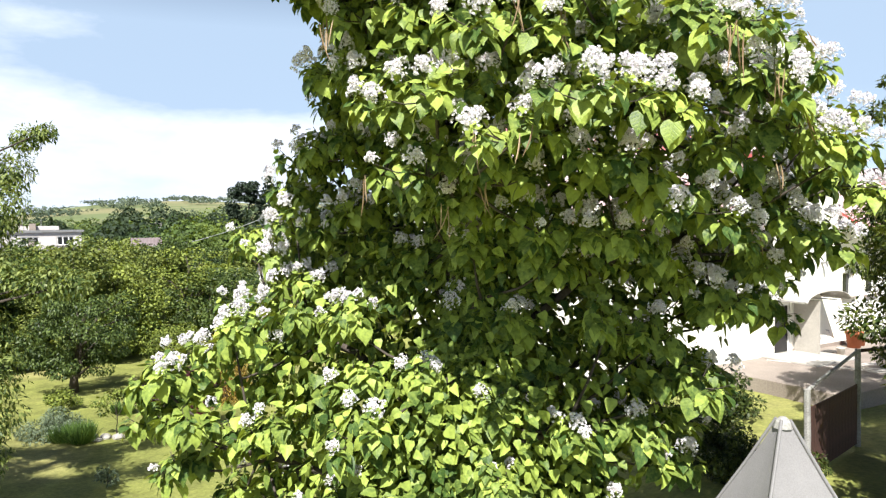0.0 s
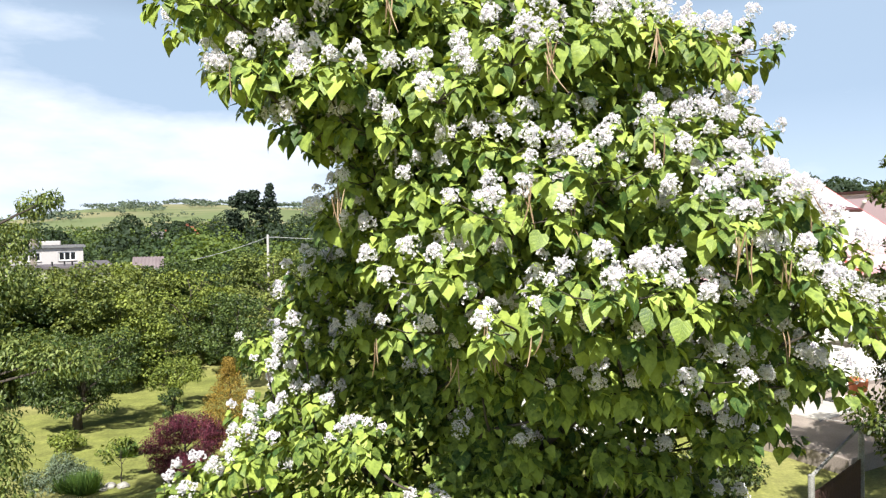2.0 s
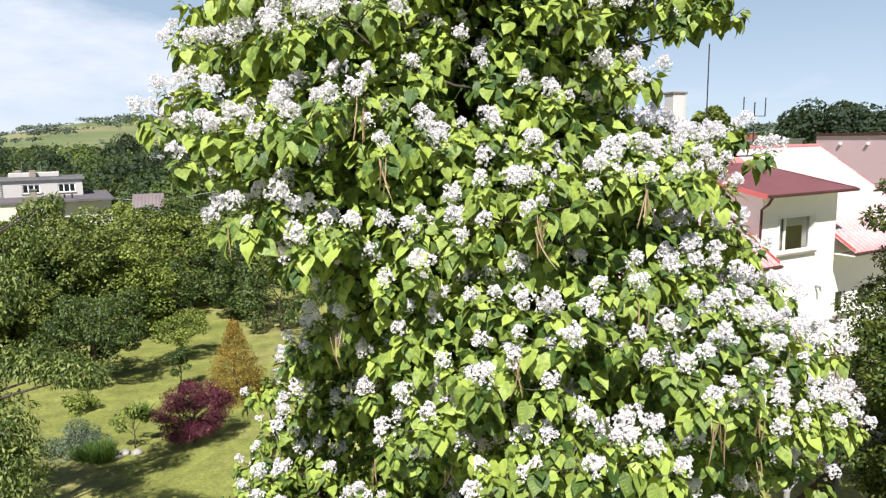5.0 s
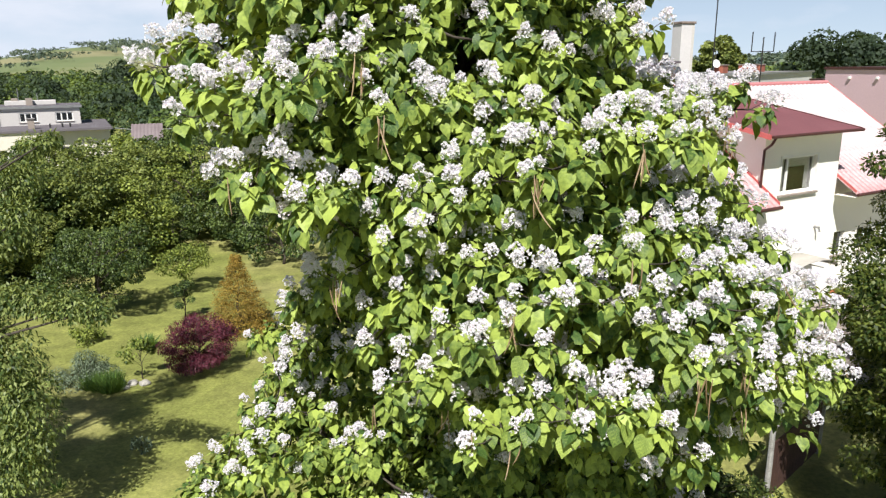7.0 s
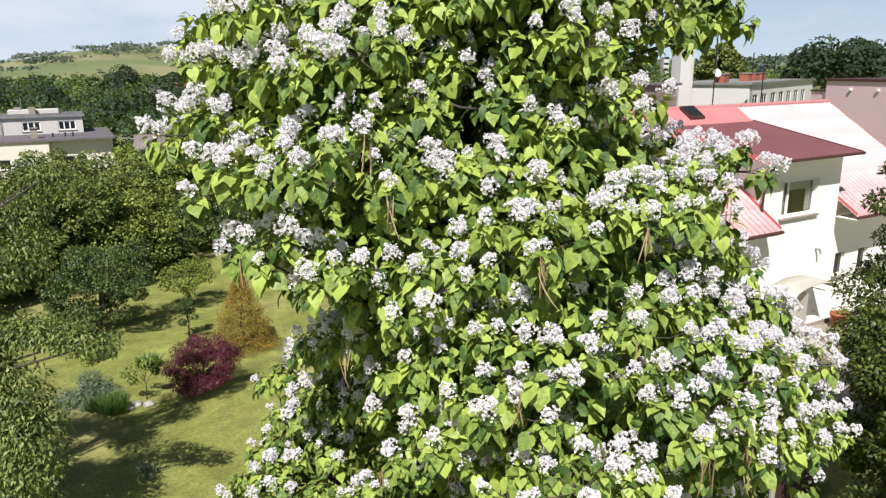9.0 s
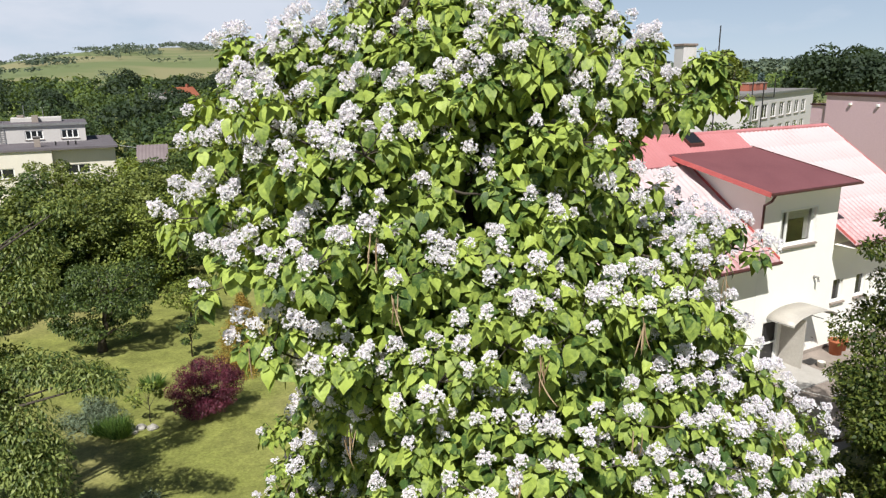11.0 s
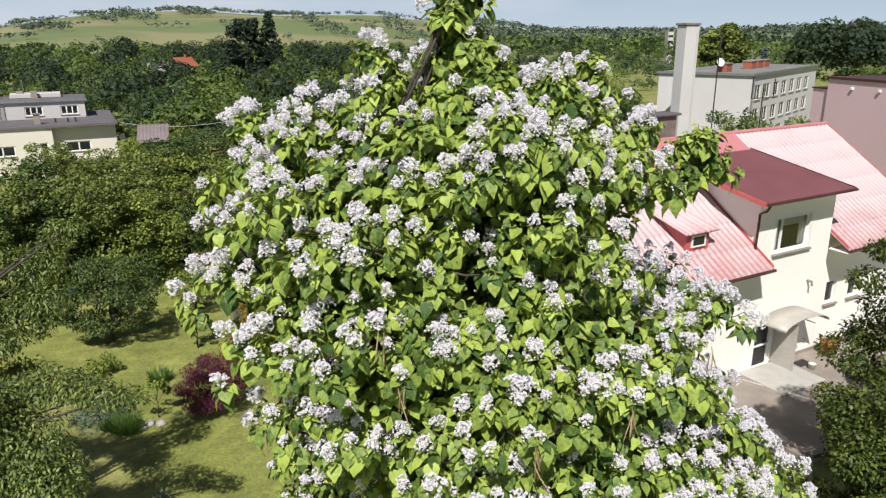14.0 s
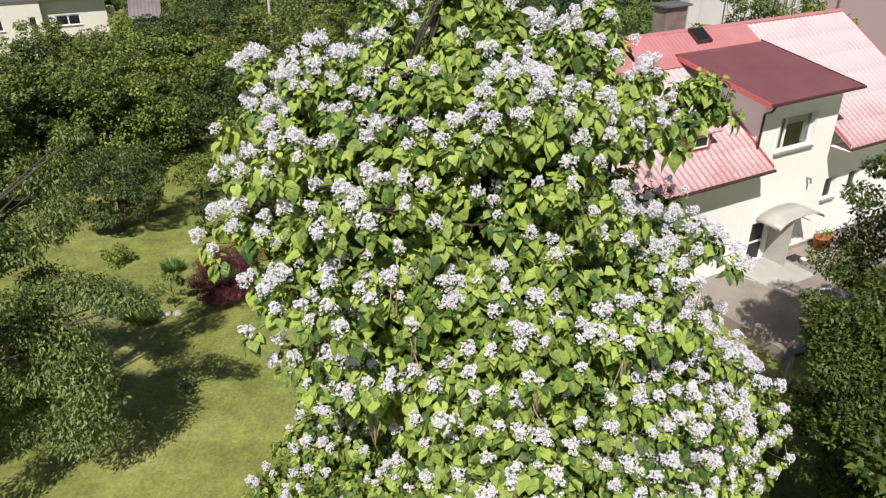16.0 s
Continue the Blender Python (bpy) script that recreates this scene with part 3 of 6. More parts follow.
def make_tree(name, x, y, height, crown_r, crown_low, label, mat, lobes_n=16, leaf_n=2600, leaf=0.2, trunk_r=0.14, lean=(0, 0), seed=0, shape="round",
              droop=0.2, tv=None, tf=None, width=1.0, bark=None, group="", category="tree", base=None, lobe_size=0.40, extra=(), shell=0.75):
    """A tree: tapered leaning trunk with limbs, and a crown of separate small leaves on uneven lobes. Origin at its foot."""
    global RNG
    RNG = np.random.default_rng(100 + seed)
    tv, tf = (BLADE_V, BLADE_F) if tv is None else (tv, tf)
    t = thing(name, x, y, gz(x, y) - 0.03 if base is None else base, label, category, group)
    lobes, ends = [], []
    mid = (height + crown_low) / 2
    for k in range(lobes_n):
        if shape == "cone":
            f = (k + 0.5) / lobes_n
            zz = crown_low + (height - crown_low) * (0.04 + 0.93 * f)
            rr = crown_r * (1 - f) ** 0.85 * (0.55 + 0.3 * RNG.random())
            a = k * 2.4 + RNG.random()
            sz = max(crown_r * lobe_size * (1.1 - f), 0.12 * crown_r)
            lobes.append((rr * math.cos(a), rr * math.sin(a), zz - 0.1 * rr, sz, sz * 0.3))
        else:
            o = random_dirs(1)[0]
            q = 0.25 + 0.3 * RNG.random() if k % 4 == 0 else 0.62 + 0.36 * RNG.random()
            half = (height - crown_low) * 0.5
            zz = mid + o[2] * half * (0.70 + 0.24 * RNG.random())
            flat = math.hypot(o[0], o[1])
            rr = crown_r * q * math.sqrt(max(0.0, 1 - (0.86 * (zz - mid) / half) ** 2)) / max(flat, 0.2)
            sz = crown_r * lobe_size * (0.46 + 0.44 * RNG.random())
            lobes.append((o[0] * rr + lean[0] * zz, o[1] * rr + lean[1] * zz, zz, sz, sz * (0.50 + 0.2 * RNG.random())))
        ends.append(lobes[-1][:3])
    for lb in extra:
        lobes.append(lb)
        ends.insert(0, lb[:3])
    bm = bmesh.new()
    top = height * 0.86
    n = 6
    pts = [(lean[0] * top * k / n + 0.05 * crown_r * math.sin(k * 1.7 + seed) * (k > 0), lean[1] * top * k / n, top * k / n) for k in range(n + 1)]
    tube(bm, pts, [trunk_r * (1.25 if k == 0 else 1) * (1 - 0.86 * k / n) for k in range(n + 1)], 8)
    part("trunk", bm, bark or M_BARK, t, smooth=True)
    for e in ends[: 12]:
        s = min(0.85, max(0.18, e[2] / top * 0.6))
        p0 = Vector((lean[0] * top * s, lean[1] * top * s, top * s))
        p2 = Vector(e)
        p1 = (p0 + p2) / 2 + Vector((0, 0, 0.12 * crown_r))
        part("limb", tube(bmesh.new(), [p0, p1, p2], [trunk_r * 0.36, trunk_r * 0.24, trunk_r * 0.07], 5), bark or M_BARK, t, smooth=True)
    p, o = crown_points(lobes, leaf_n, shell)
    d = unit(o * 0.7 + random_dirs(leaf_n) * 0.8 + np.array([0, 0, -droop * 2]))
    nrm = unit(o * 0.6 + np.array([0, 0, 0.8]) + random_dirs(leaf_n) * 0.5)
    size = leaf * (0.7 + 0.6 * RNG.random(leaf_n))
    link("crown", leaves("crown", p, d, nrm, size, tv, tf, mat, width), t, kind="stuff")
    return t


# ---- flowering catalpa ----
AXIS = (0.3, 11.5)
PZ = (-1.2, 0.4, 1.4, 2.4, 3.4, 4.4, 5.4, 6.4, 7.2, 8.2, 9.0, 9.4, 10.3, 11.3, 12.0, 12.6, 13.1)
REACH = {       # reach of the crown at those heights, by the way it faces
    0: (1.8, 4.0, 4.4, 5.0, 5.6, 6.5, 6.4, 5.4, 4.8, 4.8, 4.8, 2.9, 2.4, 3.3, 2.4, 1.2, 0.6),
    150: (1.9, 4.4, 5.6, 5.9, 5.2, 4.9, 3.9, 3.2, 2.7, 2.9, 3.63, 4.1, 4.1, 4.0, 2.7, 1.3, 0.6),
    180: (1.8, 4.8, 6.3, 5.2, 1.0, 0.9, 1.5, 2.0, 2.1, 2.8, 3.93, 4.5, 4.3, 4.2, 2.7, 1.3, 0.6),
    200: (1.7, 4.1, 4.3, 0.7, 0.3, 0.5, 1.4, 1.8, 1.8, 3.0, 4.07, 4.6, 4.1, 3.8, 2.5, 1.2, 0.55),
    225: (1.4, 2.7, 2.5, 0.8, 0.4, 0.6, 1.5, 2.7, 3.1, 4.3, 4.43, 4.5, 3.9, 3.4, 2.2, 1.1, 0.5),
    270: (0.9, 1.3, 1.0, 0.4, 0.4, 1.8, 4.3, 4.3, 3.9, 3.7, 2.9, 2.5, 1.9, 2.1, 1.7, 1.0, 0.5),
    315: (1.1, 2.0, 2.3, 1.5, 1.2, 3.9, 5.6, 5.1, 4.6, 4.2, 4.1, 3.2, 2.9, 3.2, 2.2, 1.0, 0.5),
}
SPIRES = (      # upright leading shoots: where, from which height and how far up
    (-0.22, 0.0, 12.0, 15.0), (-1.45, -0.35, 11.9, 13.25), (1.35, -0.45, 11.8, 12.9), (1.95, 0.3, 11.8, 12.95), (-2.75, -0.3, 11.2, 12.3),
    (-3.6, 0.2, 11.1, 12.05), (2.6, -0.2, 11.0, 12.0), (3.9, 0.4, 11.0, 11.85), (0.6, -1.5, 11.3, 12.3), (-0.6, 1.3, 11.8, 12.9))
REACH[90] = tuple(0.48 * (p + q) for p, q in zip(REACH[0], REACH[150]))


def crown_radius(z, phi):
    """Reach of the catalpa's crown at height z towards phi (0: right, 90 degrees: back)."""
    ways = (*sorted(REACH), 360)
    table = np.array([np.interp(z, PZ, REACH[w % 360]) for w in ways])
    deg = np.degrees(np.mod(phi, 2 * np.pi))
    k = np.clip(np.searchsorted(ways, deg, side="right") - 1, 0, len(ways) - 2)
    lo, hi = np.array(ways)[k], np.array(ways)[k + 1]
    f = smooth(0, 1, (deg - lo) / (hi - lo))
    cols = np.arange(deg.size).reshape(deg.shape)
    flat = table.reshape(len(ways), -1)
    return flat[k, cols] * (1 - f) + flat[k + 1, cols] * f


def panicle(n, w, h, seed):
    """An upright loose cluster of small frilled bell flowers in a few lumps: four petals each round a dark throat."""
    g = np.random.default_rng(seed)
    lumps = 5
    la = np.arange(lumps) * 2.4 + g.random(lumps)
    lc = np.stack([0.52 * w * np.cos(la), 0.52 * w * np.sin(la), h * (0.05 + 0.75 * np.arange(lumps) / (lumps - 1))], -1)
    lc[-1, :2] *= 0.3
    k = g.integers(0, lumps, n)
    o = unit(g.normal(size=(n, 3)) + np.array([0, 0, 0.25]))
    c = lc[k] + o * (w * (0.58 - 0.05 * k) * (0.62 + 0.56 * g.random(n)))[:, None]
    out = unit(o + 0.38 * g.normal(size=(n, 3)) + np.array([0, 0, 0.2]))
    s, d, u = frames_of(out, unit(g.normal(size=(n, 3))))
    fr = 0.0190 * (0.7 + 0.7 * g.random(n))[:, None]
    verts, faces, mats = [], [], []
    k0 = 0
    for q in range(4):
        al, ar = 6.2832 * (q - 0.42) / 4, 6.2832 * (q + 0.42) / 4
        ring = lambda an, rr, lift: c + fr * (rr * (math.cos(an) * s + math.sin(an) * u) + lift * d)
        jag = 0.5 * g.random(n)[:, None]
        verts += [ring((al + ar) / 2, 0.1, -0.7), ring(ar, 1.15, 0.1 + jag), ring(al, 1.2, 0.45 - jag)]
        faces.append((k0, k0 + 1, k0 + 2))
        mats.append(0)
        k0 += 3
    verts += [c + fr * (0.34 * (math.cos(q) * s + math.sin(q) * u) - 0.02 * d) for q in (0.3, 2.4, 4.5)]
    faces.append((k0, k0 + 1, k0 + 2))
    mats.append(1)
    k0 += 3
    v = np.stack(verts, 1).reshape(-1, 3)
    fc = ((np.arange(n) * k0)[:, None, None] + np.array(faces)[None]).reshape(-1, 3)
    return v, fc, np.tile(mats, n)


def pod_mesh(name, seed):
    g = random.Random(seed)
    bm = bmesh.new()
    L, bx, by = g.uniform(0.30, 0.50), g.uniform(-0.07, 0.07), g.uniform(-0.05, 0.05)
    tube(bm, [(bx * (k / 4) ** 2 * 2, by * (k / 4) ** 2, -L * k / 4) for k in range(5)], [0.004, 0.009, 0.009, 0.008, 0.002], 5)
    me = bpy.data.meshes.new(name)
    bm.to_mesh(me)
    bm.free()
    me.materials.append(M_POD)
    return me


def bough_places(count, gap):
    """Bough ends spread over the crown's skin, kept a gap apart; some stand proud of it and some lie back."""
    z = RNG.uniform(-1.0, 13.1, count)
    phi = RNG.uniform(0, 2 * np.pi, count)
    R = crown_radius(z, phi)
    slot = (np.abs(phi - 4.76) < 0.17) & (np.abs(z - 9.9) < 0.7)                       # bares the trunk
    ok = (RNG.random(count) < np.clip(R / 6.0, 0.12, 1)) & ~slot & ((z > 2.6) | (RNG.random(count) < 0.12))
    z, phi, R = z[ok], phi[ok], R[ok]
    R = np.maximum(R - 0.64 + 0.34 * np.clip(RNG.normal(size=len(z)), -2.2, 0.9 + 0.6 * smooth(8, 11, z)), 0.05)
    p = np.stack([R * np.cos(phi), R * np.sin(phi), z], -1)
    taken = []
    for q in range(len(p)):
        if not taken or np.min((((p[taken] - p[q]) * (1.1, 1.1, 0.97)) ** 2).sum(1)) > gap * gap:
            taken.append(q)
    p, phi, R = [p[taken]], [phi[taken]], [R[taken]]
    for x, y, z0, z1 in SPIRES:
        m = int((z1 - z0) / 0.24) + 1
        zz = np.linspace(z0, z1 - 0.2, m)
        turn = np.arange(m) * 2.399 + x
        wide = (0.12 + 0.36 * (z1 - zz) / (z1 - z0))
        p.append(np.stack([x + wide * np.cos(turn), y + wide * np.sin(turn), zz], -1))
        phi.append(np.mod(turn, 2 * np.pi))
        R.append(1.0 + 0.9 * (z1 - zz) / (z1 - z0))
    return np.concatenate(p), np.concatenate(phi), np.concatenate(R)


def build_catalpa():
    global RNG
    RNG = np.random.default_rng(21)
    ax, ay = AXIS
    base = gz(ax, ay)
    t = thing("catalpa_tree", ax, ay, base - 0.05, "tall catalpa tree in full white bloom with heart-shaped leaves", "tree")
    lift = np.array([0, 0, 0.05 - base])
    # boughs end in drooping sprays of shoots
    bough, bphi, bR = bough_places(26000, BOUGH_GAP)
    nb = len(bough)
    per = SHOOTS
    n = nb * per
    B = np.repeat(np.arange(nb), per)
    way = np.stack([np.cos(bphi), np.sin(bphi), np.zeros(nb)], -1)
    cross = np.stack([-np.sin(bphi), np.cos(bphi), np.zeros(nb)], -1)
    size_b = (0.50 + 0.34 * RNG.random(nb)) * np.clip(bR / 2.2, 0.45, 1.0)
    th = np.tile(np.arange(per) * 2.399, nb) + np.repeat(RNG.random(nb) * 6.28, per)
    rho = np.sqrt((np.tile(np.arange(per), nb) + 0.4) / per)
    a, c = rho * np.cos(th) * size_b[B], rho * np.sin(th) * size_b[B]
    drop = 0.30 * (rho ** 2) * size_b[B] + 0.38 * np.maximum(c, 0) - 0.10 * np.minimum(c, 0)
    pos = bough[B] + cross[B] * a[:, None] + way[B] * (0.85 * c)[:, None]
    pos[:, 2] += 0.22 - drop + 0.06 * RNG.normal(size=n)
    rad = unit(cross[B] * a[:, None] + way[B] * (c + 0.25)[:, None])
    out = unit(rad * (0.25 + 0.55 * rho)[:, None] + np.array([0, 0, 0.75]) + 0.18 * RNG.normal(size=(n, 3)))
    # a whorl of leaves under each tip: small and raised above, large and hanging below
    per_l = LEAVES
    k = np.tile(np.arange(per_l), n)
    f = (k + RNG.random(len(k))) / per_l
    P, O = np.repeat(pos, per_l, 0), np.repeat(out, per_l, 0)
    W = np.repeat(rad, per_l, 0)
    N = len(P)
    ang_ = k * 2.399 + np.repeat(RNG.random(n) * 6.28, per_l) + 0.4 * RNG.normal(size=N)
    ring = np.stack([np.cos(ang_), np.sin(ang_), np.zeros(N)], -1)
    ring = unit(ring + 0.60 * W)
    sink = (0.05 - 1.20 * f)[:, None] + 0.24 * RNG.normal(size=(N, 1))
    d = unit(ring * (0.95 - 0.40 * f)[:, None] + np.array([0, 0, 1.0]) * sink)
    nr = unit(ring * (0.15 + 0.30 * f)[:, None] + W * 0.35 + np.array([0, 0, 0.85]) + 0.30 * RNG.normal(size=(N, 3)))
    stalk = (0.05 + 0.16 * f * RNG.random(N))[:, None]
    LP = P - O * (0.03 + 0.28 * f)[:, None] + ring * stalk - np.array([0, 0, 0.04]) * f[:, None]
    size = (0.070 + 0.134 * f ** 0.7) * (0.62 + 0.70 * RNG.random(N)) * np.interp(P[:, 2], (1.5, 4.5), (1.22, 1.0))
    LP = LP + lift
    seen_ = (P[:, 1] < 1.6) | (P[:, 0] < -1.8) | (RNG.random(N) < 0.42)
    LP, d, nr, size = LP[seen_], d[seen_], nr[seen_], size[seen_]
    order = np.argsort(LP[:, 1] + 0.25 * RNG.random(len(LP)))
    single, rest = order[:300], order[300:]
    away = P[seen_][rest, 1] > 0.9
    far_side, rest = rest[away], rest[~away]
    fol = leaves("foliage", LP[rest], d[rest], nr[rest], size[rest], HEART_V, HEART_F, M_LEAF)
    link("foliage", fol, t, kind="stuff")
    leaf_me = leaf_uv(mesh_of("leaf", HEART_V, HEART_F, M_LEAF), HEART_V, HEART_F, 1)
    for me in (fol, leaf_me):
        me.polygons.foreach_set("use_smooth", [True] * len(me.polygons))
    s3, d3, u3 = frames_of(d[single], nr[single])
    for q, idx in enumerate(single):
        mat = Matrix(((*[float(v[q][0]) for v in (s3, d3, u3)], LP[idx][0]), (*[float(v[q][1]) for v in (s3, d3, u3)], LP[idx][1]),
                      (*[float(v[q][2]) for v in (s3, d3, u3)], LP[idx][2]), (0, 0, 0, 1)))
        link("leaf", leaf_me, t, m=mat @ Matrix.Diagonal((float(size[idx]),) * 3 + (1,)))
    # leaves deeper in, round the limbs
    m = INNER
    zi, pi_ = RNG.uniform(-0.8, 13.2, m), RNG.uniform(0, 6.2832, m)
    ri = crown_radius(zi, pi_) * RNG.uniform(0.38, 0.90, m) - 0.2
    clear = ~((np.abs(pi_ - 4.76) < 0.15) & (np.abs(zi - 9.9) < 0.6))
    zi, pi_, ri = zi[clear], pi_[clear], ri[clear]
    m = len(zi)
    IP = np.stack([ri * np.cos(pi_), ri * np.sin(pi_), zi], -1) + lift
    IO = unit(np.stack([np.cos(pi_), np.sin(pi_), np.full(m, 0.3)], -1))
    # the close foliage that overhangs the front
    w = 12000
    zb, pb = RNG.uniform(5.8, 10.5, w), RNG.uniform(3.2, 5.6, w)
    rb = crown_radius(zb, pb) * RNG.uniform(0.30, 0.86, w) - 0.1
    keep = ~((np.abs(pb - 4.76) < 0.2) & (zb > 9.2))
    IP = np.concatenate([IP, np.stack([rb * np.cos(pb), rb * np.sin(pb), zb], -1)[keep] + lift])
    IO = np.concatenate([IO, np.stack([np.cos(pb), np.sin(pb), np.full(w, 0.3)], -1)[keep]])
    m += int(keep.sum())
    # the shaded heart of the crown behind the trunk
    w = 5000
    zb, pb = RNG.uniform(-1.0, 11.0, w), RNG.uniform(-0.2, 3.35, w)
    rb = crown_radius(zb, pb) * RNG.uniform(0.15, 0.75, w)
    IP = np.concatenate([IP, np.stack([rb * np.cos(pb), rb * np.sin(pb) + 0.3, zb], -1) + lift])
    IO = np.concatenate([IO, np.tile((0.0, -0.9, 0.3), (w, 1))])
    m += w
    ID = unit(IO * 0.4 + 0.7 * random_dirs(m) + np.array([0, 0, -0.7]))
    IN = unit(IO * 0.5 + np.array([0, 0, 0.7]) + 0.4 * RNG.normal(size=(m, 3)))
    IP, ID, IN = np.concatenate([IP, LP[far_side]]), np.concatenate([ID, d[far_side]]), np.concatenate([IN, nr[far_side]])
    inner_size = np.concatenate([0.13 + 0.09 * RNG.random(m), size[far_side]])
    link("inner_foliage", leaves("inner_foliage", IP, ID, IN, inner_size, SMALL_V, SMALL_F, M_LEAF), t, kind="stuff")
    # blossom panicles at the shoot tips
    kinds = [panicle(nn, w, h, 40 + q) for q, (nn, w, h) in enumerate(((92, 0.145, 0.16), (72, 0.12, 0.15), (108, 0.165, 0.17), (52, 0.10, 0.12)))]
    z, phi = pos[:, 2], np.arctan2(pos[:, 1], pos[:, 0])
    rich = np.repeat(np.where(RNG.random(nb) < 0.22, 0.3, 1.28), per)      # some boughs carry few blossoms
    rich = np.where((z > 3.6) & (z < 6.8) & (np.cos(phi) > 0.15), np.maximum(rich, 1.1), rich)
    bloom = np.where(RNG.random(n) < rich * np.interp(z, (0.4, 1.8, 2.8, 3.6, 10.5, 12.0, 14.0), (0.22, 0.18, 0.55, 1.06, 0.95, 0.62, 0.10)) * np.where((np.sin(phi) > 0.55) & (z < 11), 0.2, 1.0) * np.where((pos[:, 0] > 3.1) & (z > 10.9), 0.15, 1.0)
                     * np.where((z > 3.6) & (z < 6.5) & (np.cos(phi) > 0.15), 1.2, 1.0))[0]
    BP = pos[bloom] + out[bloom] * 0.04 + lift
    axis = unit(out[bloom] * 0.6 + np.array([0, 0, 0.6]) + 0.22 * RNG.normal(size=(len(bloom), 3)))
    spin = random_dirs(len(bloom))
    s, b, u = frames_of(axis, spin)
    kind = RNG.integers(0, 4, len(bloom))
    scale = 0.74 + 0.42 * RNG.random(len(bloom))
    order = np.argsort(BP[:, 1])
    first = set(order[:300].tolist())
    metas = [mesh_of("blossom", v, f_, [M_PETAL, M_THROAT], mm) for v, f_, mm in kinds]
    vs, fs, ms, at = [], [], [], 0
    for q in range(len(bloom)):
        rot = np.stack([s[q], u[q], b[q]], 1) * scale[q]
        if q in first:
            mat = Matrix([[*map(float, rot[0]), BP[q][0]], [*map(float, rot[1]), BP[q][1]], [*map(float, rot[2]), BP[q][2]], [0, 0, 0, 1]])
            link("blossom", metas[kind[q]], t, m=mat)
        else:
            v, f_, mm = kinds[kind[q]]
            vs.append(v @ rot.T + BP[q])
            fs.append(f_ + at)
            ms.append(mm)
            at += len(v)
    link("blossoms", mesh_of("blossoms", np.concatenate(vs), np.concatenate(fs), [M_PETAL, M_THROAT], np.concatenate(ms)), t, "white frilled catalpa flowers with dark throats", kind="stuff")
    # last year's pods, hanging in bunches below the sprays
    pods = [pod_mesh("seed_pod", q) for q in range(4)]
    hang = np.where((RNG.random(n) < 0.10) & (np.sin(phi) < -0.1) & (z > 3.5) & (z < 10) & (c > 0))[0]
    for q in hang[:46]:
        for r in range(int(RNG.integers(2, 6))):
            p = pos[q] + rad[q] * 0.12 + lift + 0.05 * RNG.normal(size=3)
            link("seed_pod", pods[int(RNG.integers(0, 4))], t, m=pose(p[0], p[1], p[2] - 0.16, float(RNG.normal()) * 8, float(RNG.normal()) * 8, float(RNG.random()) * 360))
    # trunk, limbs with the branches that they carry, and twigs
    H = 14.7 - base
    bm = tube(bmesh.new(), [(0.10 * math.sin(k_ * 1.1) - 0.2 * (k_ / 9) ** 3, 0.08 * math.cos(k_ * 1.7), H * k_ / 9) for k_ in range(10)], [0.36, 0.27, 0.24, 0.21, 0.18, 0.15, 0.12, 0.09, 0.06, 0.02], 10)
    part("trunk", bm, M_BARK, t, smooth=True)
    ends, mids, roots = [], [], []
    for g in range(34):
        zz, ph = -1.0 + 13.3 * (g + 0.5) / 34, g * 2.399
        r = float(crown_radius(np.array([zz]), np.array([ph]))[0]) * 0.72
        e2 = Vector((r * math.cos(ph), r * math.sin(ph), zz - base))
        p0 = Vector((0, 0, max(1.0, e2.z - 0.6 * r)))
        roots.append(p0)
        mids.append(p0.lerp(e2, 0.5) + Vector((0, 0, 0.12 * r)))
        ends.append(e2)
    foot = bough + lift - np.array([0, 0, 0.25])
    owner = np.argmin(((foot[:, None] - np.array(ends)[None]) ** 2).sum(-1), 1)
    for g in range(34):
        bm = tube(bmesh.new(), [roots[g], mids[g], ends[g]], [0.10 * (1 - 0.5 * g / 34), 0.065, 0.03], 7)
        for q in np.where(owner == g)[0]:
            tip = Vector(foot[q])
            b0 = mids[g].lerp(ends[g], random.uniform(0.2, 1.0))
            tube(bm, [b0, b0.lerp(tip, 0.55) - Vector((0, 0, 0.08)), tip], [0.03, 0.022, 0.013], 5)
            for w_ in range(q * per, q * per + per):
                tp = Vector(pos[w_] + lift)
                tube(bm, [tip, tip.lerp(tp, 0.6) - Vector((0, 0, 0.05)), tp], [0.011, 0.008, 0.004], 4)
        part("limb", bm, M_BARK, t, smooth=True)
    return t


BOUGH_GAP, SHOOTS, LEAVES, INNER = 0.90, 8, 15, 30000
build_catalpa()


# ---- the neighbouring house ----
def H_pose():
    return pose(15.2, 30.15, -1.45, 0, 0, 30)


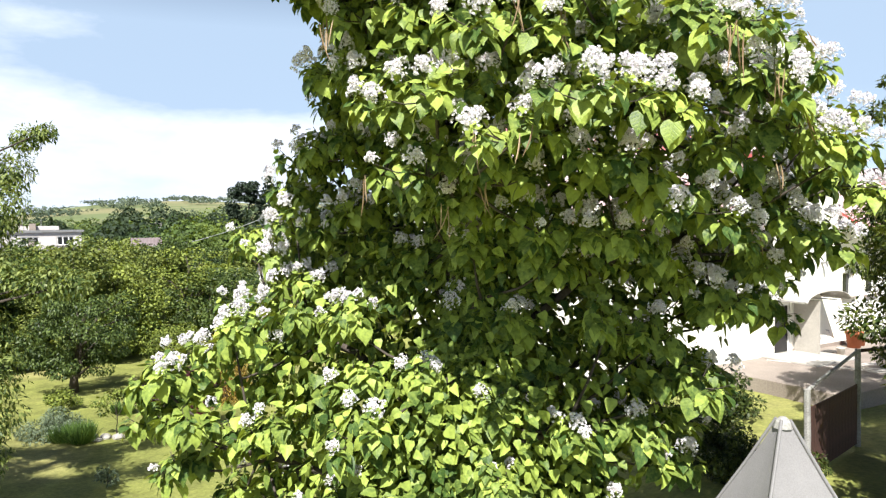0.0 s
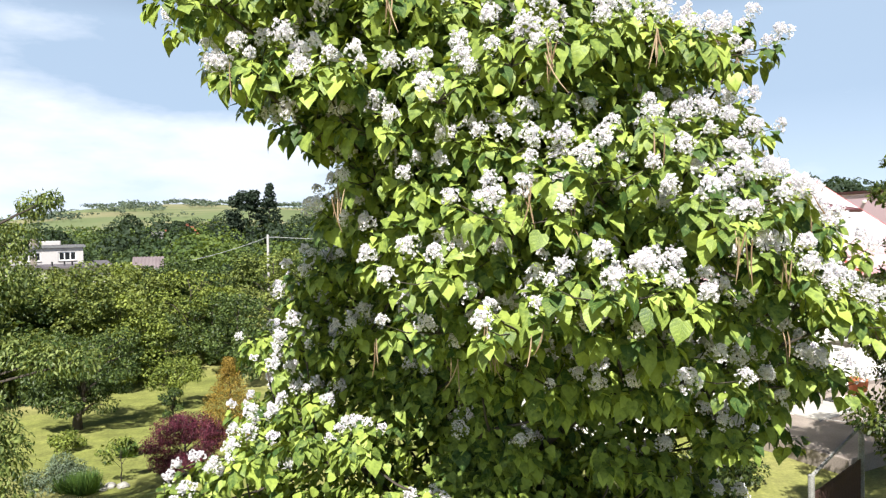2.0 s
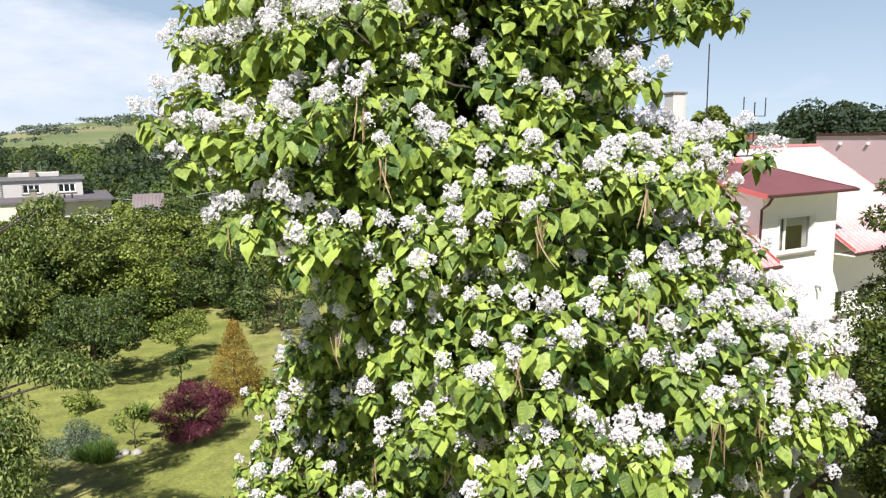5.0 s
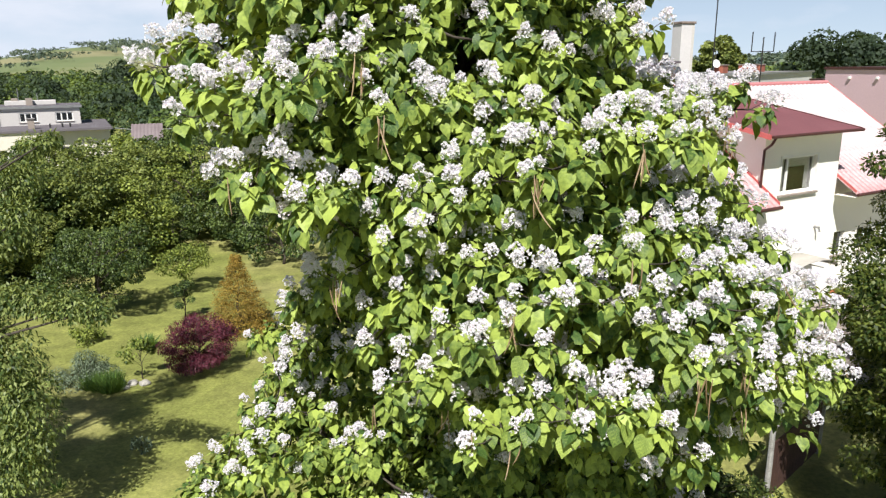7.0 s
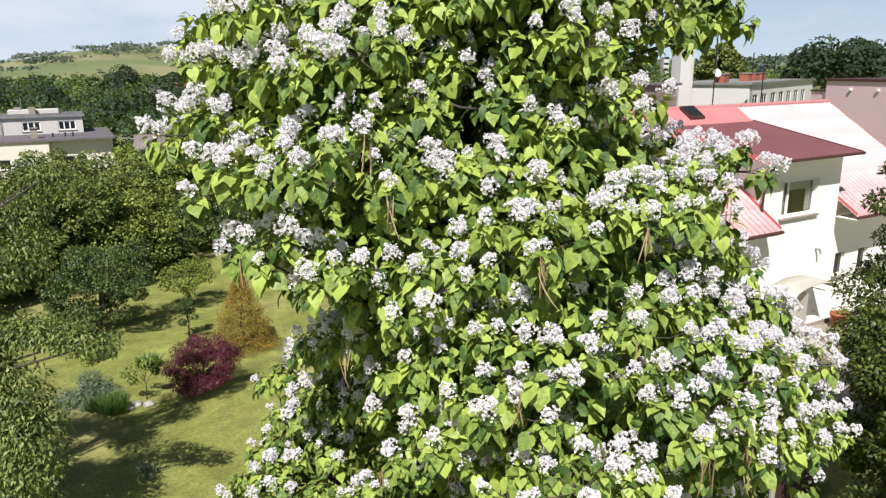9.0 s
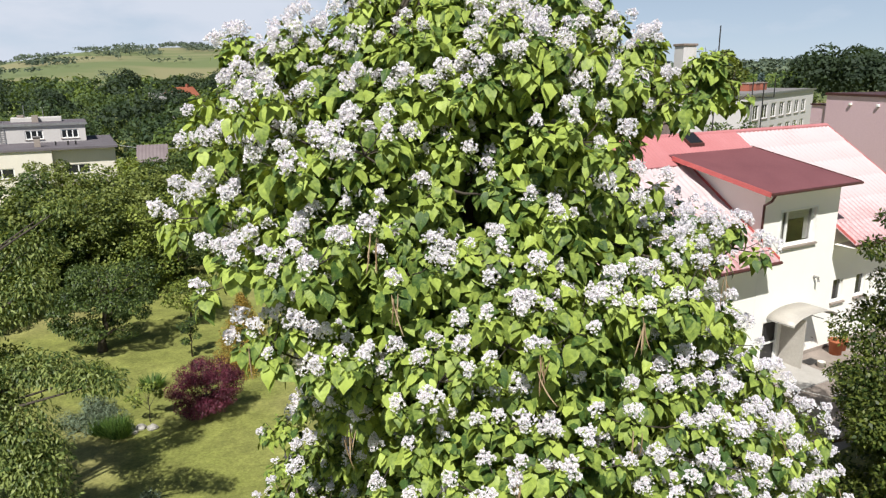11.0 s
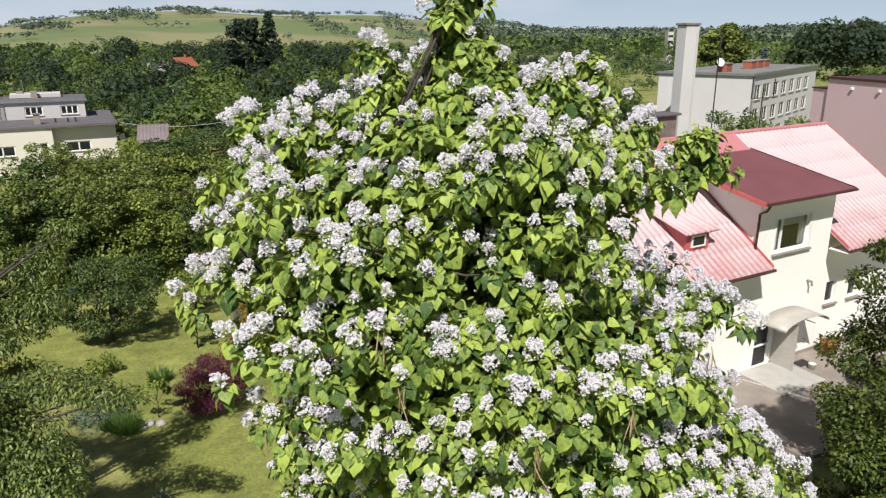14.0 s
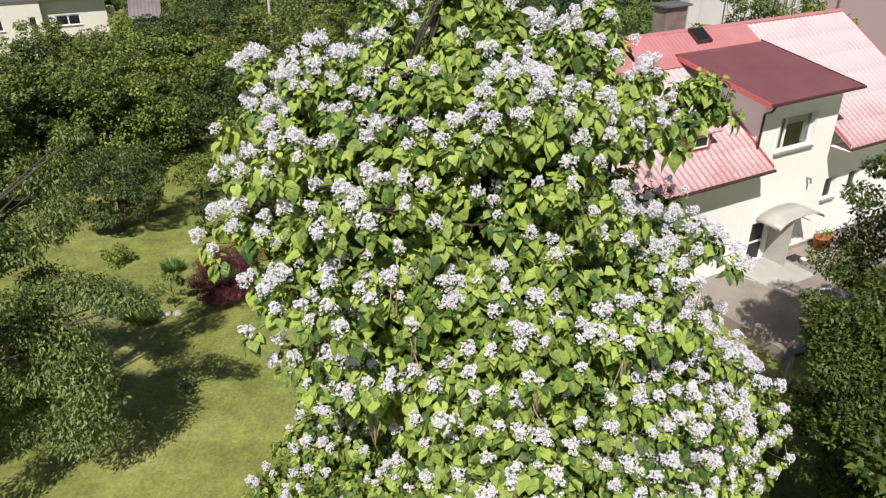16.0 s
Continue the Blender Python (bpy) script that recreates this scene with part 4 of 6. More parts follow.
def ribbed(a0, a1, b0, b1, z_of, rib=0.24, depth=0.05, rows=1, thick=0.05):
    """Ribbed sheets over a slope: ridges run up the slope, sheets overlap in rows."""
    na = max(2, int(round((a1 - a0) / rib * 4)))
    xs = np.linspace(a0, a1, na + 1)
    wave = depth * np.array([0, 1, 1, 0])[np.arange(na + 1) % 4]
    vs, fs = [], []
    for r in range(rows):
        y0, y1 = b0 + (b1 - b0) * r / rows, b0 + (b1 - b0) * (r + 1) / rows + (0.06 if r < rows - 1 else 0)
        base = len(vs)
        for y, up in ((y0, 0.022), (y1, 0.0)):
            for x, wv in zip(xs, wave):
                vs.append((x, y, z_of(y) + wv + up))
        for y, up in ((y0, 0.022), (y1, 0.0)):
            for x, wv in zip(xs, wave):
                vs.append((x, y, z_of(y) + up - thick))
        m = na + 1
        for q in range(na):
            fs.append((base + q, base + q + 1, base + m + q + 1, base + m + q))
            fs.append((base + 2 * m + q + 1, base + 2 * m + q, base + 3 * m + q, base + 3 * m + q + 1))
            fs.append((base + 2 * m + q, base + 2 * m + q + 1, base + q + 1, base + q))
        for q in (0, na):
            fs.append((base + q, base + m + q, base + 3 * m + q, base + 2 * m + q))
    return vs, np.array(fs)


def prism(bm, poly, x0, x1):
    """A prism along x from a (y, z) outline."""
    A = [bm.verts.new((x0, y, z)) for y, z in poly]
    B = [bm.verts.new((x1, y, z)) for y, z in poly]
    bm.faces.new(A)
    bm.faces.new(B[::-1])
    for q in range(len(poly)):
        r = (q + 1) % len(poly)
        bm.faces.new((A[q], B[q], B[r], A[r]))
    bmesh.ops.recalc_face_normals(bm, faces=bm.faces)
    return bm


def build_house():
    """Local axes: x along the front, y into the house, z from the yard."""
    h = new("house")
    h.matrix_basis = H_pose()
    tagged(h, "cream rendered house with faded red sheet roof and maroon dormer", "house")
    E, RZ, RB = 5.24, 9.78, 5.9                # eave height, ridge height, ridge depth
    sl = (RZ - E) / (RB + 1.0)
    zroof = lambda b: E + sl * (b + 1.0)
    zback = lambda b: RZ - sl * (b - RB)
    A0, A1, D0, D1 = -12.6, 10.2, -2.42, 2.78
    # walls
    holes = [(-1.22, 1.16, 5.46, 7.02), (-1.70, -0.55, 0.02, 2.10), (3.55, 4.35, 2.1, 3.2), (5.4, 6.2, 2.1, 3.2)]
    part("wall", holed_wall(D0, D1, -0.2, 8.0, 0.32, holes[:2]), M_PLASTER, h)
    part("wall", holed_wall(D1 + 0.003, A1, -0.2, 5.75, 0.32, holes[2:]), M_PLASTER, h, m=pose(0, 0.25, 0))
    part("wall", boxed(A0, D0 - 0.003, 0.003, 0.32, -0.2, 5.75), M_PLASTER, h)
    for x0, x1 in ((A0, A0 + 0.3), (A1 - 0.3, A1)):
        part("gable_wall", prism(bmesh.new(), [(0.6, -0.2), (0.6, zroof(0.6) - 0.12), (RB, RZ - 0.12), (11.5, zback(11.5) - 0.12), (11.5, -0.2)], x0, x1), M_PLASTER, h)
    part("back_wall", boxed(A0 + 0.3, A1 - 0.3, 11.2, 11.5, -0.2, zback(11.5) - 0.15), M_PLASTER, h)
    # dormer cheeks
    zd = lambda b: 8.12 + 0.18 * (b + 0.8)
    for x0, x1 in ((D0 + 0.003, D0 + 0.25), (D1 - 0.25, D1 - 0.003)):
        part("dormer_cheek", prism(bmesh.new(), [(0.325, zroof(0.325) - 0.3), (0.325, zd(0.3) - 0.10), (4.6, zd(4.6) - 0.12), (4.7, zroof(4.6) - 0.3)], x0, x1), M_PLASTER, h)
    # window, door
    win = window(h, -1.22, 5.46, 2.38, 1.56, 1, inset=0.15, bar=0.09, glass=M_CLEAR)
    bm = bmesh.new()
    box(bm, -0.72, -0.60, 0.13, 0.21, 5.55, 6.93)
    part("mullion", bm, M_WHITE, win)
    bm = bmesh.new()
    box(bm, -1.32, 1.26, -0.03, -0.003, 7.03, 7.10)
    box(bm, -1.32, -1.23, -0.03, -0.003, 5.40, 7.03)
    box(bm, 1.17, 1.26, -0.03, -0.003, 5.40, 7.03)
    part("window_surround", bm, M_WHITE, win)
    for c0, c1, c2 in ((-1.1, -0.70, 5.56), (0.72, 1.06, 5.56), (-0.52, 0.72, 6.55)):
        folds = bmesh.new()
        n = max(2, int((c1 - c0) / 0.05))
        rows_ = [[folds.verts.new((c0 + (c1 - c0) * q / n, 0.27 + 0.03 * (q % 2), z)) for q in range(n + 1)] for z in (c2, 6.9)]
        for q in range(n):
            folds.faces.new((rows_[0][q], rows_[0][q + 1], rows_[1][q + 1], rows_[1][q]))
        part("curtain", folds, M_WHITE, win, "white net curtain")
    # added panels, coloured dark for the dimness of the room behind the window
    bm = box(bmesh.new(), -1.8, 1.8, 2.6, 2.7, 4.6, 7.6)
    box(bm, -1.9, -1.803, 0.33, 2.6, 4.6, 7.6)
    box(bm, 1.803, 1.9, 0.33, 2.6, 4.6, 7.6)
    box(bm, -1.9, 1.9, 0.33, 2.7, 7.603, 7.68)
    box(bm, -1.9, 1.9, 0.33, 2.7, 4.5, 4.597)
    part("dim_room_panel", bm, M_BROWNWOOD, h)
    for x, z, w, hh in ((3.55, 2.1, 0.8, 1.1), (5.4, 2.1, 0.8, 1.1)):
        window(h, x, z, w, hh, 1, inset=0.12, y=0.25)
    door = part("door", boxed(-1.66, -0.59, 0.16, 0.22, 0.04, 2.06, bevel=0.01), M_DARK, h, "dark glazed entrance door with a white rail")
    bm = bmesh.new()
    box(bm, -1.70, -1.62, 0.08, 0.15, 0.02, 2.10)
    box(bm, -0.63, -0.55, 0.08, 0.15, 0.02, 2.10)
    box(bm, -1.62, -0.63, 0.08, 0.15, 2.02, 2.10)
    box(bm, -1.62, -0.63, 0.10, 0.15, 0.98, 1.06)
    part("door_frame", bm, M_WHITE, door)
    part("handle", boxed(-0.78, -0.66, 0.05, 0.10, 1.12, 1.16, bevel=0.008), M_STEEL, door)
    # main roof
    for a0, a1, b0, b1, rows in ((A0 - 0.3, D0 - 0.01, -1.0, RB, 6), (D1 + 0.01, A1 + 0.25, -1.0, RB, 6), (D0, D1, 4.2, RB, 2)):
        for r in range(rows):
            c0, c1 = b0 + (b1 - b0) * r / rows, b0 + (b1 - b0) * (r + 1) / rows + (0.06 if r < rows - 1 else 0)
            v, f = ribbed(a0, a1, c0, c1, zroof, rib=0.34, depth=0.05)
            link("roof_course", mesh_of("roof_course", v, f, M_ROOF), h)
    v, f = ribbed(A0 - 0.3, A1 + 0.25, 12.4, RB, zback)
    link("roof_course", mesh_of("roof_course", v, f, M_ROOF), h)
    v, f = ribbed(-12.6, 2.7, 4.1, RB - 0.05, lambda b: zroof(b) + 0.085, rows=1, depth=0.022)
    link("roof_sheet", mesh_of("roof_sheet", v, f, M_REDSHEET), h, "newer red-painted roof sheets")
    bm = bmesh.new()
    tube(bm, [(A0 - 0.3, RB, RZ + 0.02), (A1 + 0.25, RB, RZ + 0.02)], 0.12, 8)
    part("ridge_cap", bm, M_REDSHEET, h)
    for x in (A1 + 0.26, A0 - 0.36):
        part("verge_board", prism(bmesh.new(), [(-1.0, E - 0.16), (-1.0, E + 0.08), (RB, RZ + 0.08), (RB, RZ - 0.16)], x, x + 0.05), M_REDTRIM, h)
    for a0, a1 in ((A0 - 0.3, D0 - 0.02), (D1 + 0.02, A1 + 0.25)):
        part("gutter", tube(bmesh.new(), [(a0, -1.05, E - 0.03), (a1, -1.05, E - 0.03)], 0.07, 8), M_GUTTER, h)
        part("soffit", boxed(a0, a1, -0.97, 0.0, E - 0.16, E - 0.13), M_PLASTER, h)
    for x in (D0 - 0.06, D1 + 0.012):
        part("valley_trim", prism(bmesh.new(), [(-0.95, E + 0.03), (-0.95, E + 0.17), (4.7, zroof(4.7) + 0.14), (4.7, zroof(4.7))], x, x + 0.05), M_REDTRIM, h)
    # dormer roof
    bm = bmesh.new()
    prism(bm, [(-0.8, zd(-0.8) - 0.10), (-0.8, zd(-0.8)), (5.0, zd(5.0)), (5.0, zd(5.0) - 0.10)], -3.2, 2.84)
    part("dormer_roof", bm, M_MAROON, h, "flat maroon sheet dormer roof")
    part("fascia", prism(bmesh.new(), [(-0.8, zd(-0.8) - 0.17), (-0.8, zd(-0.8) + 0.03), (4.4, zd(4.4) + 0.03), (4.4, zd(4.4) - 0.17)], -3.26, -3.203), M_REDTRIM, h)
    part("fascia", prism(bmesh.new(), [(-0.8, zd(-0.8) - 0.14), (-0.8, zd(-0.8) + 0.03), (4.9, zd(4.9) + 0.03), (4.9, zd(4.9) - 0.14)], 2.843, 2.89), M_GUTTER, h)
    part("gutter", tube(bmesh.new(), [(-3.2, -0.86, zd(-0.8) - 0.06), (2.88, -0.86, zd(-0.8) - 0.06)], 0.065, 8), M_GUTTER, h)
    part("soffit", prism(bmesh.new(), [(-0.78, zd(-0.8) - 0.13), (-0.78, zd(-0.8) - 0.105), (0.0, zd(0) - 0.105), (0.0, zd(0) - 0.13)], -3.15, 2.8), M_PLASTER, h)
    part("downpipe", tube(bmesh.new(), [(-3.0, -0.84, 8.0), (-3.0, -0.7, 7.75), (-2.56, -0.08, 7.45), (-2.56, -0.06, 5.75)], 0.055, 8), M_GUTTER, h)
    # small dormer and rooflight on the left slope
    sd = part("small_dormer", prism(bmesh.new(), [(0.4, zroof(0.4) - 0.1), (0.4, zroof(0.4) + 0.85), (2.1, zroof(2.1) + 0.02), (2.1, zroof(2.1) - 0.1)], -6.3, -5.0), M_REDTRIM, h)
    v, f = ribbed(-6.6, -4.7, 0.15, 2.3, lambda b: zroof(0.4) + 0.92 + 0.26 * (b - 0.4), rows=1, rib=0.25)
    link("roof", mesh_of("roof", v, f, M_ROOF), sd)
    window(sd, -6.05, zroof(0.4) + 0.22, 0.8, 0.5, 1, inset=0.32, bar=0.06, sill=False)
    slope_box = lambda b0, b1, lo, hi: [(b0, zroof(b0) + lo), (b0, zroof(b0) + hi), (b1, zroof(b1) + hi), (b1, zroof(b1) + lo)]
    rl = part("rooflight", prism(bmesh.new(), slope_box(5.04, 5.78, 0.05, 0.24), -1.38, -0.42), M_GUTTER, h)
    part("pane", prism(bmesh.new(), slope_box(5.11, 5.71, 0.244, 0.26), -1.31, -0.49), M_GLASS, rl)
    # chimney with brick courses
    ch = part("chimney", boxed(-2.5, -1.15, 6.2, 7.0, RZ - 0.8, RZ + 1.12), M_BRICK, h, "weathered brick chimney")
    part("chimney_cap", boxed(-2.66, -0.99, 6.04, 7.16, RZ + 1.123, RZ + 1.24, bevel=0.02), M_DARKFELT, ch)
    # plinth, vent pipe
    part("plinth", boxed(-0.5, A1, -0.05, -0.003, -0.05, 0.16), M_CONCRETE, h)
    part("vent_pipe", tube(bmesh.new(), [(1.55, 0.0, 3.75), (1.55, -0.22, 3.75), (1.55, -0.26, 3.55)], 0.06, 8), M_STEEL, h)
    part("tap", tube(bmesh.new(), [(1.9, 0, 0.75), (1.9, -0.12, 0.75), (1.9, -0.14, 0.62)], 0.02, 6), M_STEEL, h)
    # arched porch canopy and its side screen
    bm = bmesh.new()
    n = 14
    ring = []
    for y in (0.0, -1.35):
        for dz in (0, -0.03):
            ring.append([bm.verts.new((0.0 + 1.55 * math.cos(math.pi * (1 - q / n)) * 0.98, y, 2.28 + 0.42 * math.sin(math.pi * q / n) + dz)) for q in range(n + 1)])
    for q in range(n):
        for u, v2 in ((0, 2), (3, 1), (2, 3), (1, 0)):
            bm.faces.new((ring[u][q], ring[u][q + 1], ring[v2][q + 1], ring[v2][q]))
    bmesh.ops.recalc_face_normals(bm, faces=bm.faces)
    can = part("porch_canopy", bm, M_POLY, h, "arched weathered plastic porch canopy", smooth=True)
    part("screen", boxed(-0.42, -0.36, -1.15, -0.02, 0.05, 2.30), M_POLY, can)
    for x in (-1.5, 0.55):
        part("bracket", tube(bmesh.new(), [(x, -1.3, 2.3), (x, -0.02, 2.28)], 0.025, 6), M_STEEL, can)
    # aerials on the ridge
    for x, top in ((1.4, 5.2), (5.1, 2.4)):
        ae = part("aerial", tube(bmesh.new(), [(x, RB + 0.3, RZ - 0.2), (x, RB + 0.3, RZ + top)], 0.035, 6), M_DARK, h, "thin dark aerial mast")
        if top < 3:
            part("aerial_bars", box(box(box(bmesh.new(), x - 0.9, x + 0.9, RB + 0.28, RB + 0.32, RZ + 1.65, RZ + 1.69), x - 0.9, x - 0.86, RB + 0.28, RB + 0.32, RZ + 1.69, RZ + 2.65),
                                     x + 0.86, x + 0.9, RB + 0.28, RB + 0.32, RZ + 1.69, RZ + 2.65), M_DARK, ae)
    return h


build_house()

# paved yard in front of the house
hm = H_pose()
bm = boxed(-6.0, 13.0, -5.5, 0.25, -0.9, 0.0, bevel=0.02)
yard = part("pavement", bm, M_CONCRETE, None, "worn grey concrete yard in front of the house", m=hm, kind="structure")
tagged(yard, category="pavement")
slab = part("doorstep", boxed(-2.6, 0.2, -2.4, -0.02, 0.0, 0.09, bevel=0.015), M_SLAB, None, "pale concrete doorstep slab by the entrance", m=hm)
tagged(slab, category="step")


def on_yard(x, y, z=0.0):
    return hm @ Vector((x, y, z))


def build_pot(x, y, r, hh, label):
    p = on_yard(x, y)
    t = thing("plant_pot", p.x, p.y, p.z, label, "pot", "pots by the wall")
    part("pot", lathe(bmesh.new(), [(r * 0.75, 0.0), (r, hh * 0.86), (r * 1.08, hh * 0.87), (r * 1.08, hh), (r * 0.95, hh), (r * 0.9, hh * 0.9)], 18), M_TERRA, t, smooth=True)
    q = np.random.default_rng(int(x * 100))
    n = 60
    pp = q.normal(size=(n, 3)) * np.array([r * 0.5, r * 0.5, 0.1]) + np.array([0, 0, hh + 0.1])
    link("plant", leaves("plant", pp, q.normal(size=(n, 3)) + np.array([0, 0, 0.5]), q.normal(size=(n, 3)), 0.12, BLADE_V, BLADE_F, M_WOODS2), t, kind="stuff")


build_pot(2.75, -0.75, 0.34, 0.70, "orange terracotta pot with a small plant by the wall")
build_pot(3.45, -0.6, 0.26, 0.55, "brown terracotta pot by the house wall")


def build_hose():
    pts = [(-2.9 + 1.2 * q / 10, -0.5 - 3.2 * q / 10, 0.02) for q in range(11)]
    pts += [(-1.05 + 0.75 * math.cos(3.2 + q * 0.42), -3.9 + 0.6 * math.sin(3.2 + q * 0.42), 0.02 + 0.004 * q) for q in range(38)]
    bm = tube(bmesh.new(), [on_yard(*p) for p in pts], 0.022, 6)
    tagged(part("garden_hose", bm, M_HOSE, None, "pale garden hose lying in a loose coil on the yard", smooth=True), category="hose")


build_hose()
p = on_yard(0.75, -1.35)
tagged(part("bucket", lathe(bmesh.new(), [(0.13, 0.0), (0.17, 0.26), (0.18, 0.27), (0.15, 0.27), (0.12, 0.03)], 14), M_YELLOWWALL, None, "small pale yellow bucket standing on the yard", m=pose(p.x, p.y, p.z), smooth=True), category="bucket")
p = on_yard(0.9, -0.75)
tagged(part("doormat", boxed(-0.4, 0.4, -0.25, 0.25, 0.0, 0.02, bevel=0.004), M_DARK, None, "dark rubber doormat on the yard", m=pose(p.x, p.y, p.z, 0, 0, 30)), category="doormat")


# ---- gate, tent ----
def build_gate():
    g = thing("garden_gate", 8.55, 16.6, gz(8.55, 16.6), "dark brown plank gate between grey weathered wooden posts", "gate")
    zb = gz(8.55, 16.6)
    p1, p2, p3 = Vector((0, 0, 0)), Vector((2.66, 2.5, 0)), Vector((5.6, 3.6, 0))
    t1, t2 = 0.18 - zb, 0.66 - zb
    for p, top in ((p1, t1), (p2, t2), (p3, t2)):
        bm = bmesh.new()
        tube(bm, [p + Vector((0, 0, -0.35)), p + Vector((0.01, 0, top * 0.5)), p + Vector((0, 0, top))], [0.085, 0.08, 0.075], 8)
        part("post", bm, M_GREYWOOD, g, "weathered grey wooden post")
    part("top_rail", tube(bmesh.new(), [p1 + Vector((0, 0, t1 - 0.03)), p2 + Vector((0, 0, t2 - 0.05))], 0.045, 6), M_GREYWOOD, g)
    part("top_rail", tube(bmesh.new(), [p2 + Vector((0, 0, t2 - 0.05)), p3 + Vector((0, 0, t2 - 0.08))], 0.05, 6), M_BROWNWOOD, g)
    d = (p2 - p1).normalized()
    ang_ = math.degrees(math.atan2(d.y, d.x))
    n = 15
    L = (p2 - p1).length
    plank = bpy.data.meshes.new("plank")
    bm = boxed(0.0, L / n - 0.012, -0.015, 0.015, 0.08, 1.72, bevel=0.004)
    bm.to_mesh(plank)
    bm.free()
    plank.materials.append(M_BROWNWOOD)
    for q in range(n):
        at = p1 + d * (0.05 + (L - 0.12) * q / n)
        link("plank", plank, g, m=pose(at.x, at.y, 0.0, 0, 0, ang_))
    bm = bmesh.new()
    box(bm, 0.05, L - 0.1, 0.018, 0.06, 0.35, 0.45)
    box(bm, 0.05, L - 0.1, 0.018, 0.06, 1.35, 1.45)
    part("gate_frame", bm, M_BROWNWOOD, g, m=pose(0, 0, 0, 0, 0, ang_))


build_gate()


def build_tent():
    x, y = 4.45, 9.25
    zb = gz(x, y)
    t = thing("garden_pavilion", x, y, zb, "grey canvas garden pavilion with a pointed roof and slim steel poles", "pavilion", rz=6)
    top, eave, w = 1.57 - zb, 0.10 - zb, 0.69
    bm = bmesh.new()
    n = 8
    rows = []
    for q in range(n + 1):
        f = q / n
        r = 0.05 + (w - 0.05) * f
        z = top - (top - eave) * (f ** 0.92)
        ring = []
        for c in range(4):
            a0, a1 = math.pi / 4 + c * math.pi / 2, math.pi / 4 + (c + 1) * math.pi / 2
            for s in range(6):
                u = s / 6
                px = r * 1.414 * (math.cos(a0) * (1 - u) + math.cos(a1) * u)
                py = r * 1.414 * (math.sin(a0) * (1 - u) + math.sin(a1) * u)
                sag = 0.09 * math.sin(math.pi * u) * f
                ring.append(bm.verts.new((px * (1 - 0.03 * math.sin(math.pi * u)), py * (1 - 0.03 * math.sin(math.pi * u)), z - sag)))
        rows.append(ring)
    for A, B in zip(rows, rows[1:]):
        for k in range(24):
            bm.faces.new((A[k], A[(k + 1) % 24], B[(k + 1) % 24], B[k]))
    bm.faces.new(rows[0])
    val = []
    for k in range(24):
        v = rows[-1][k].co
        val.append(bm.verts.new((v.x * 1.01, v.y * 1.01, v.z - 0.24 + 0.02 * (k % 2))))
    for k in range(24):
        bm.faces.new((rows[-1][k], rows[-1][(k + 1) % 24], val[(k + 1) % 24], val[k]))
    bmesh.ops.recalc_face_normals(bm, faces=bm.faces)
    roof = part("canvas_roof", bm, M_CANVAS, t)
    for k in range(4):
        a = math.pi / 4 + k * math.pi / 2
        c = Vector((math.cos(a), math.sin(a), 0)) * 1.414
        bm = bmesh.new()
        tube(bm, [c * 0.06 + Vector((0, 0, top + 0.005)), c * (w / 2) + Vector((0, 0, (top + eave) / 2 + 0.05)), c * w + Vector((0, 0, eave + 0.01))], 0.022, 6)
        part("seam", bm, M_CANVAS, roof)
        part("pole", tube(bmesh.new(), [c * (w - 0.06), c * (w - 0.06) + Vector((0, 0, eave - 0.02))], 0.025, 8), M_STEEL, t)
    part("cap", lathe(bmesh.new(), [(0.13, top - 0.11), (0.10, top - 0.02), (0.04, top + 0.03)], 10), M_GREYWOOD, roof, "frayed grey cap")


build_tent()

# ---- garden trees and shrubs ----
CHERRY = (-17.4, 18.0)
CHERRY_CLUMPS = ((-12.7, 18.2, -1.7, 1.2, 0.9), (-12.2, 18.2, -0.6, 1.1, 0.8), (-13.0, 19.0, 0.5, 1.2, 0.9), (-12.0, 18.2, 0.5, 1.0, 0.8), (-12.6, 18.5, 1.6, 1.1, 0.8), (-13.6, 18.8, 2.3, 1.1, 0.9),
                 (-14.2, 21.6, 4.4, 1.0, 0.9), (-13.3, 21.5, 4.9, 0.7, 0.8), (-14.3, 22.2, 5.9, 0.9, 0.8), (-13.5, 22.3, 6.1, 0.65, 0.7), (-13.2, 22.6, 7.1, 0.5, 0.4), (-12.6, 22.5, 7.3, 0.4, 0.28),
                 (-12.6, 19.5, 3.0, 0.9, 0.5), (-11.7, 19.4, 2.95, 0.8, 0.5), (-10.8, 19.2, 2.8, 0.72, 0.46), (-10.0, 19.1, 2.75, 0.5, 0.4))
CHERRY_FOOT = gz(*CHERRY) - 0.03
make_tree("cherry_tree", *CHERRY, 11.2, 4.3, 1.6, "spreading cherry tree with drooping yellow-green leaves", M_CHERRY, 120, 95000, 0.160, 0.24, (0.01, 0.0), 1, droop=0.40, width=0.72, lobe_size=0.25, shell=0.3,
          extra=tuple((cx - CHERRY[0], cy - CHERRY[1], cz - CHERRY_FOOT, rx, rz) for cx, cy, cz, rx, rz in CHERRY_CLUMPS))
make_tree("linden_tree", 11.4, 14.6, 7.4, 2.6, 3.0, "dense dark green broadleaf tree beside the gate", M_LINDEN, 60, 42000, 0.118, 0.18, (0, 0), 2, droop=0.15, lobe_size=0.34, shell=0.5)
make_tree("linden_tree", 13.3, 17.6, 11.0, 2.7, 2.6, "dense dark green broadleaf tree beside the yard", M_LINDEN, 60, 40000, 0.122, 0.16, (0, 0), 3, droop=0.15, lobe_size=0.36, shell=0.5)
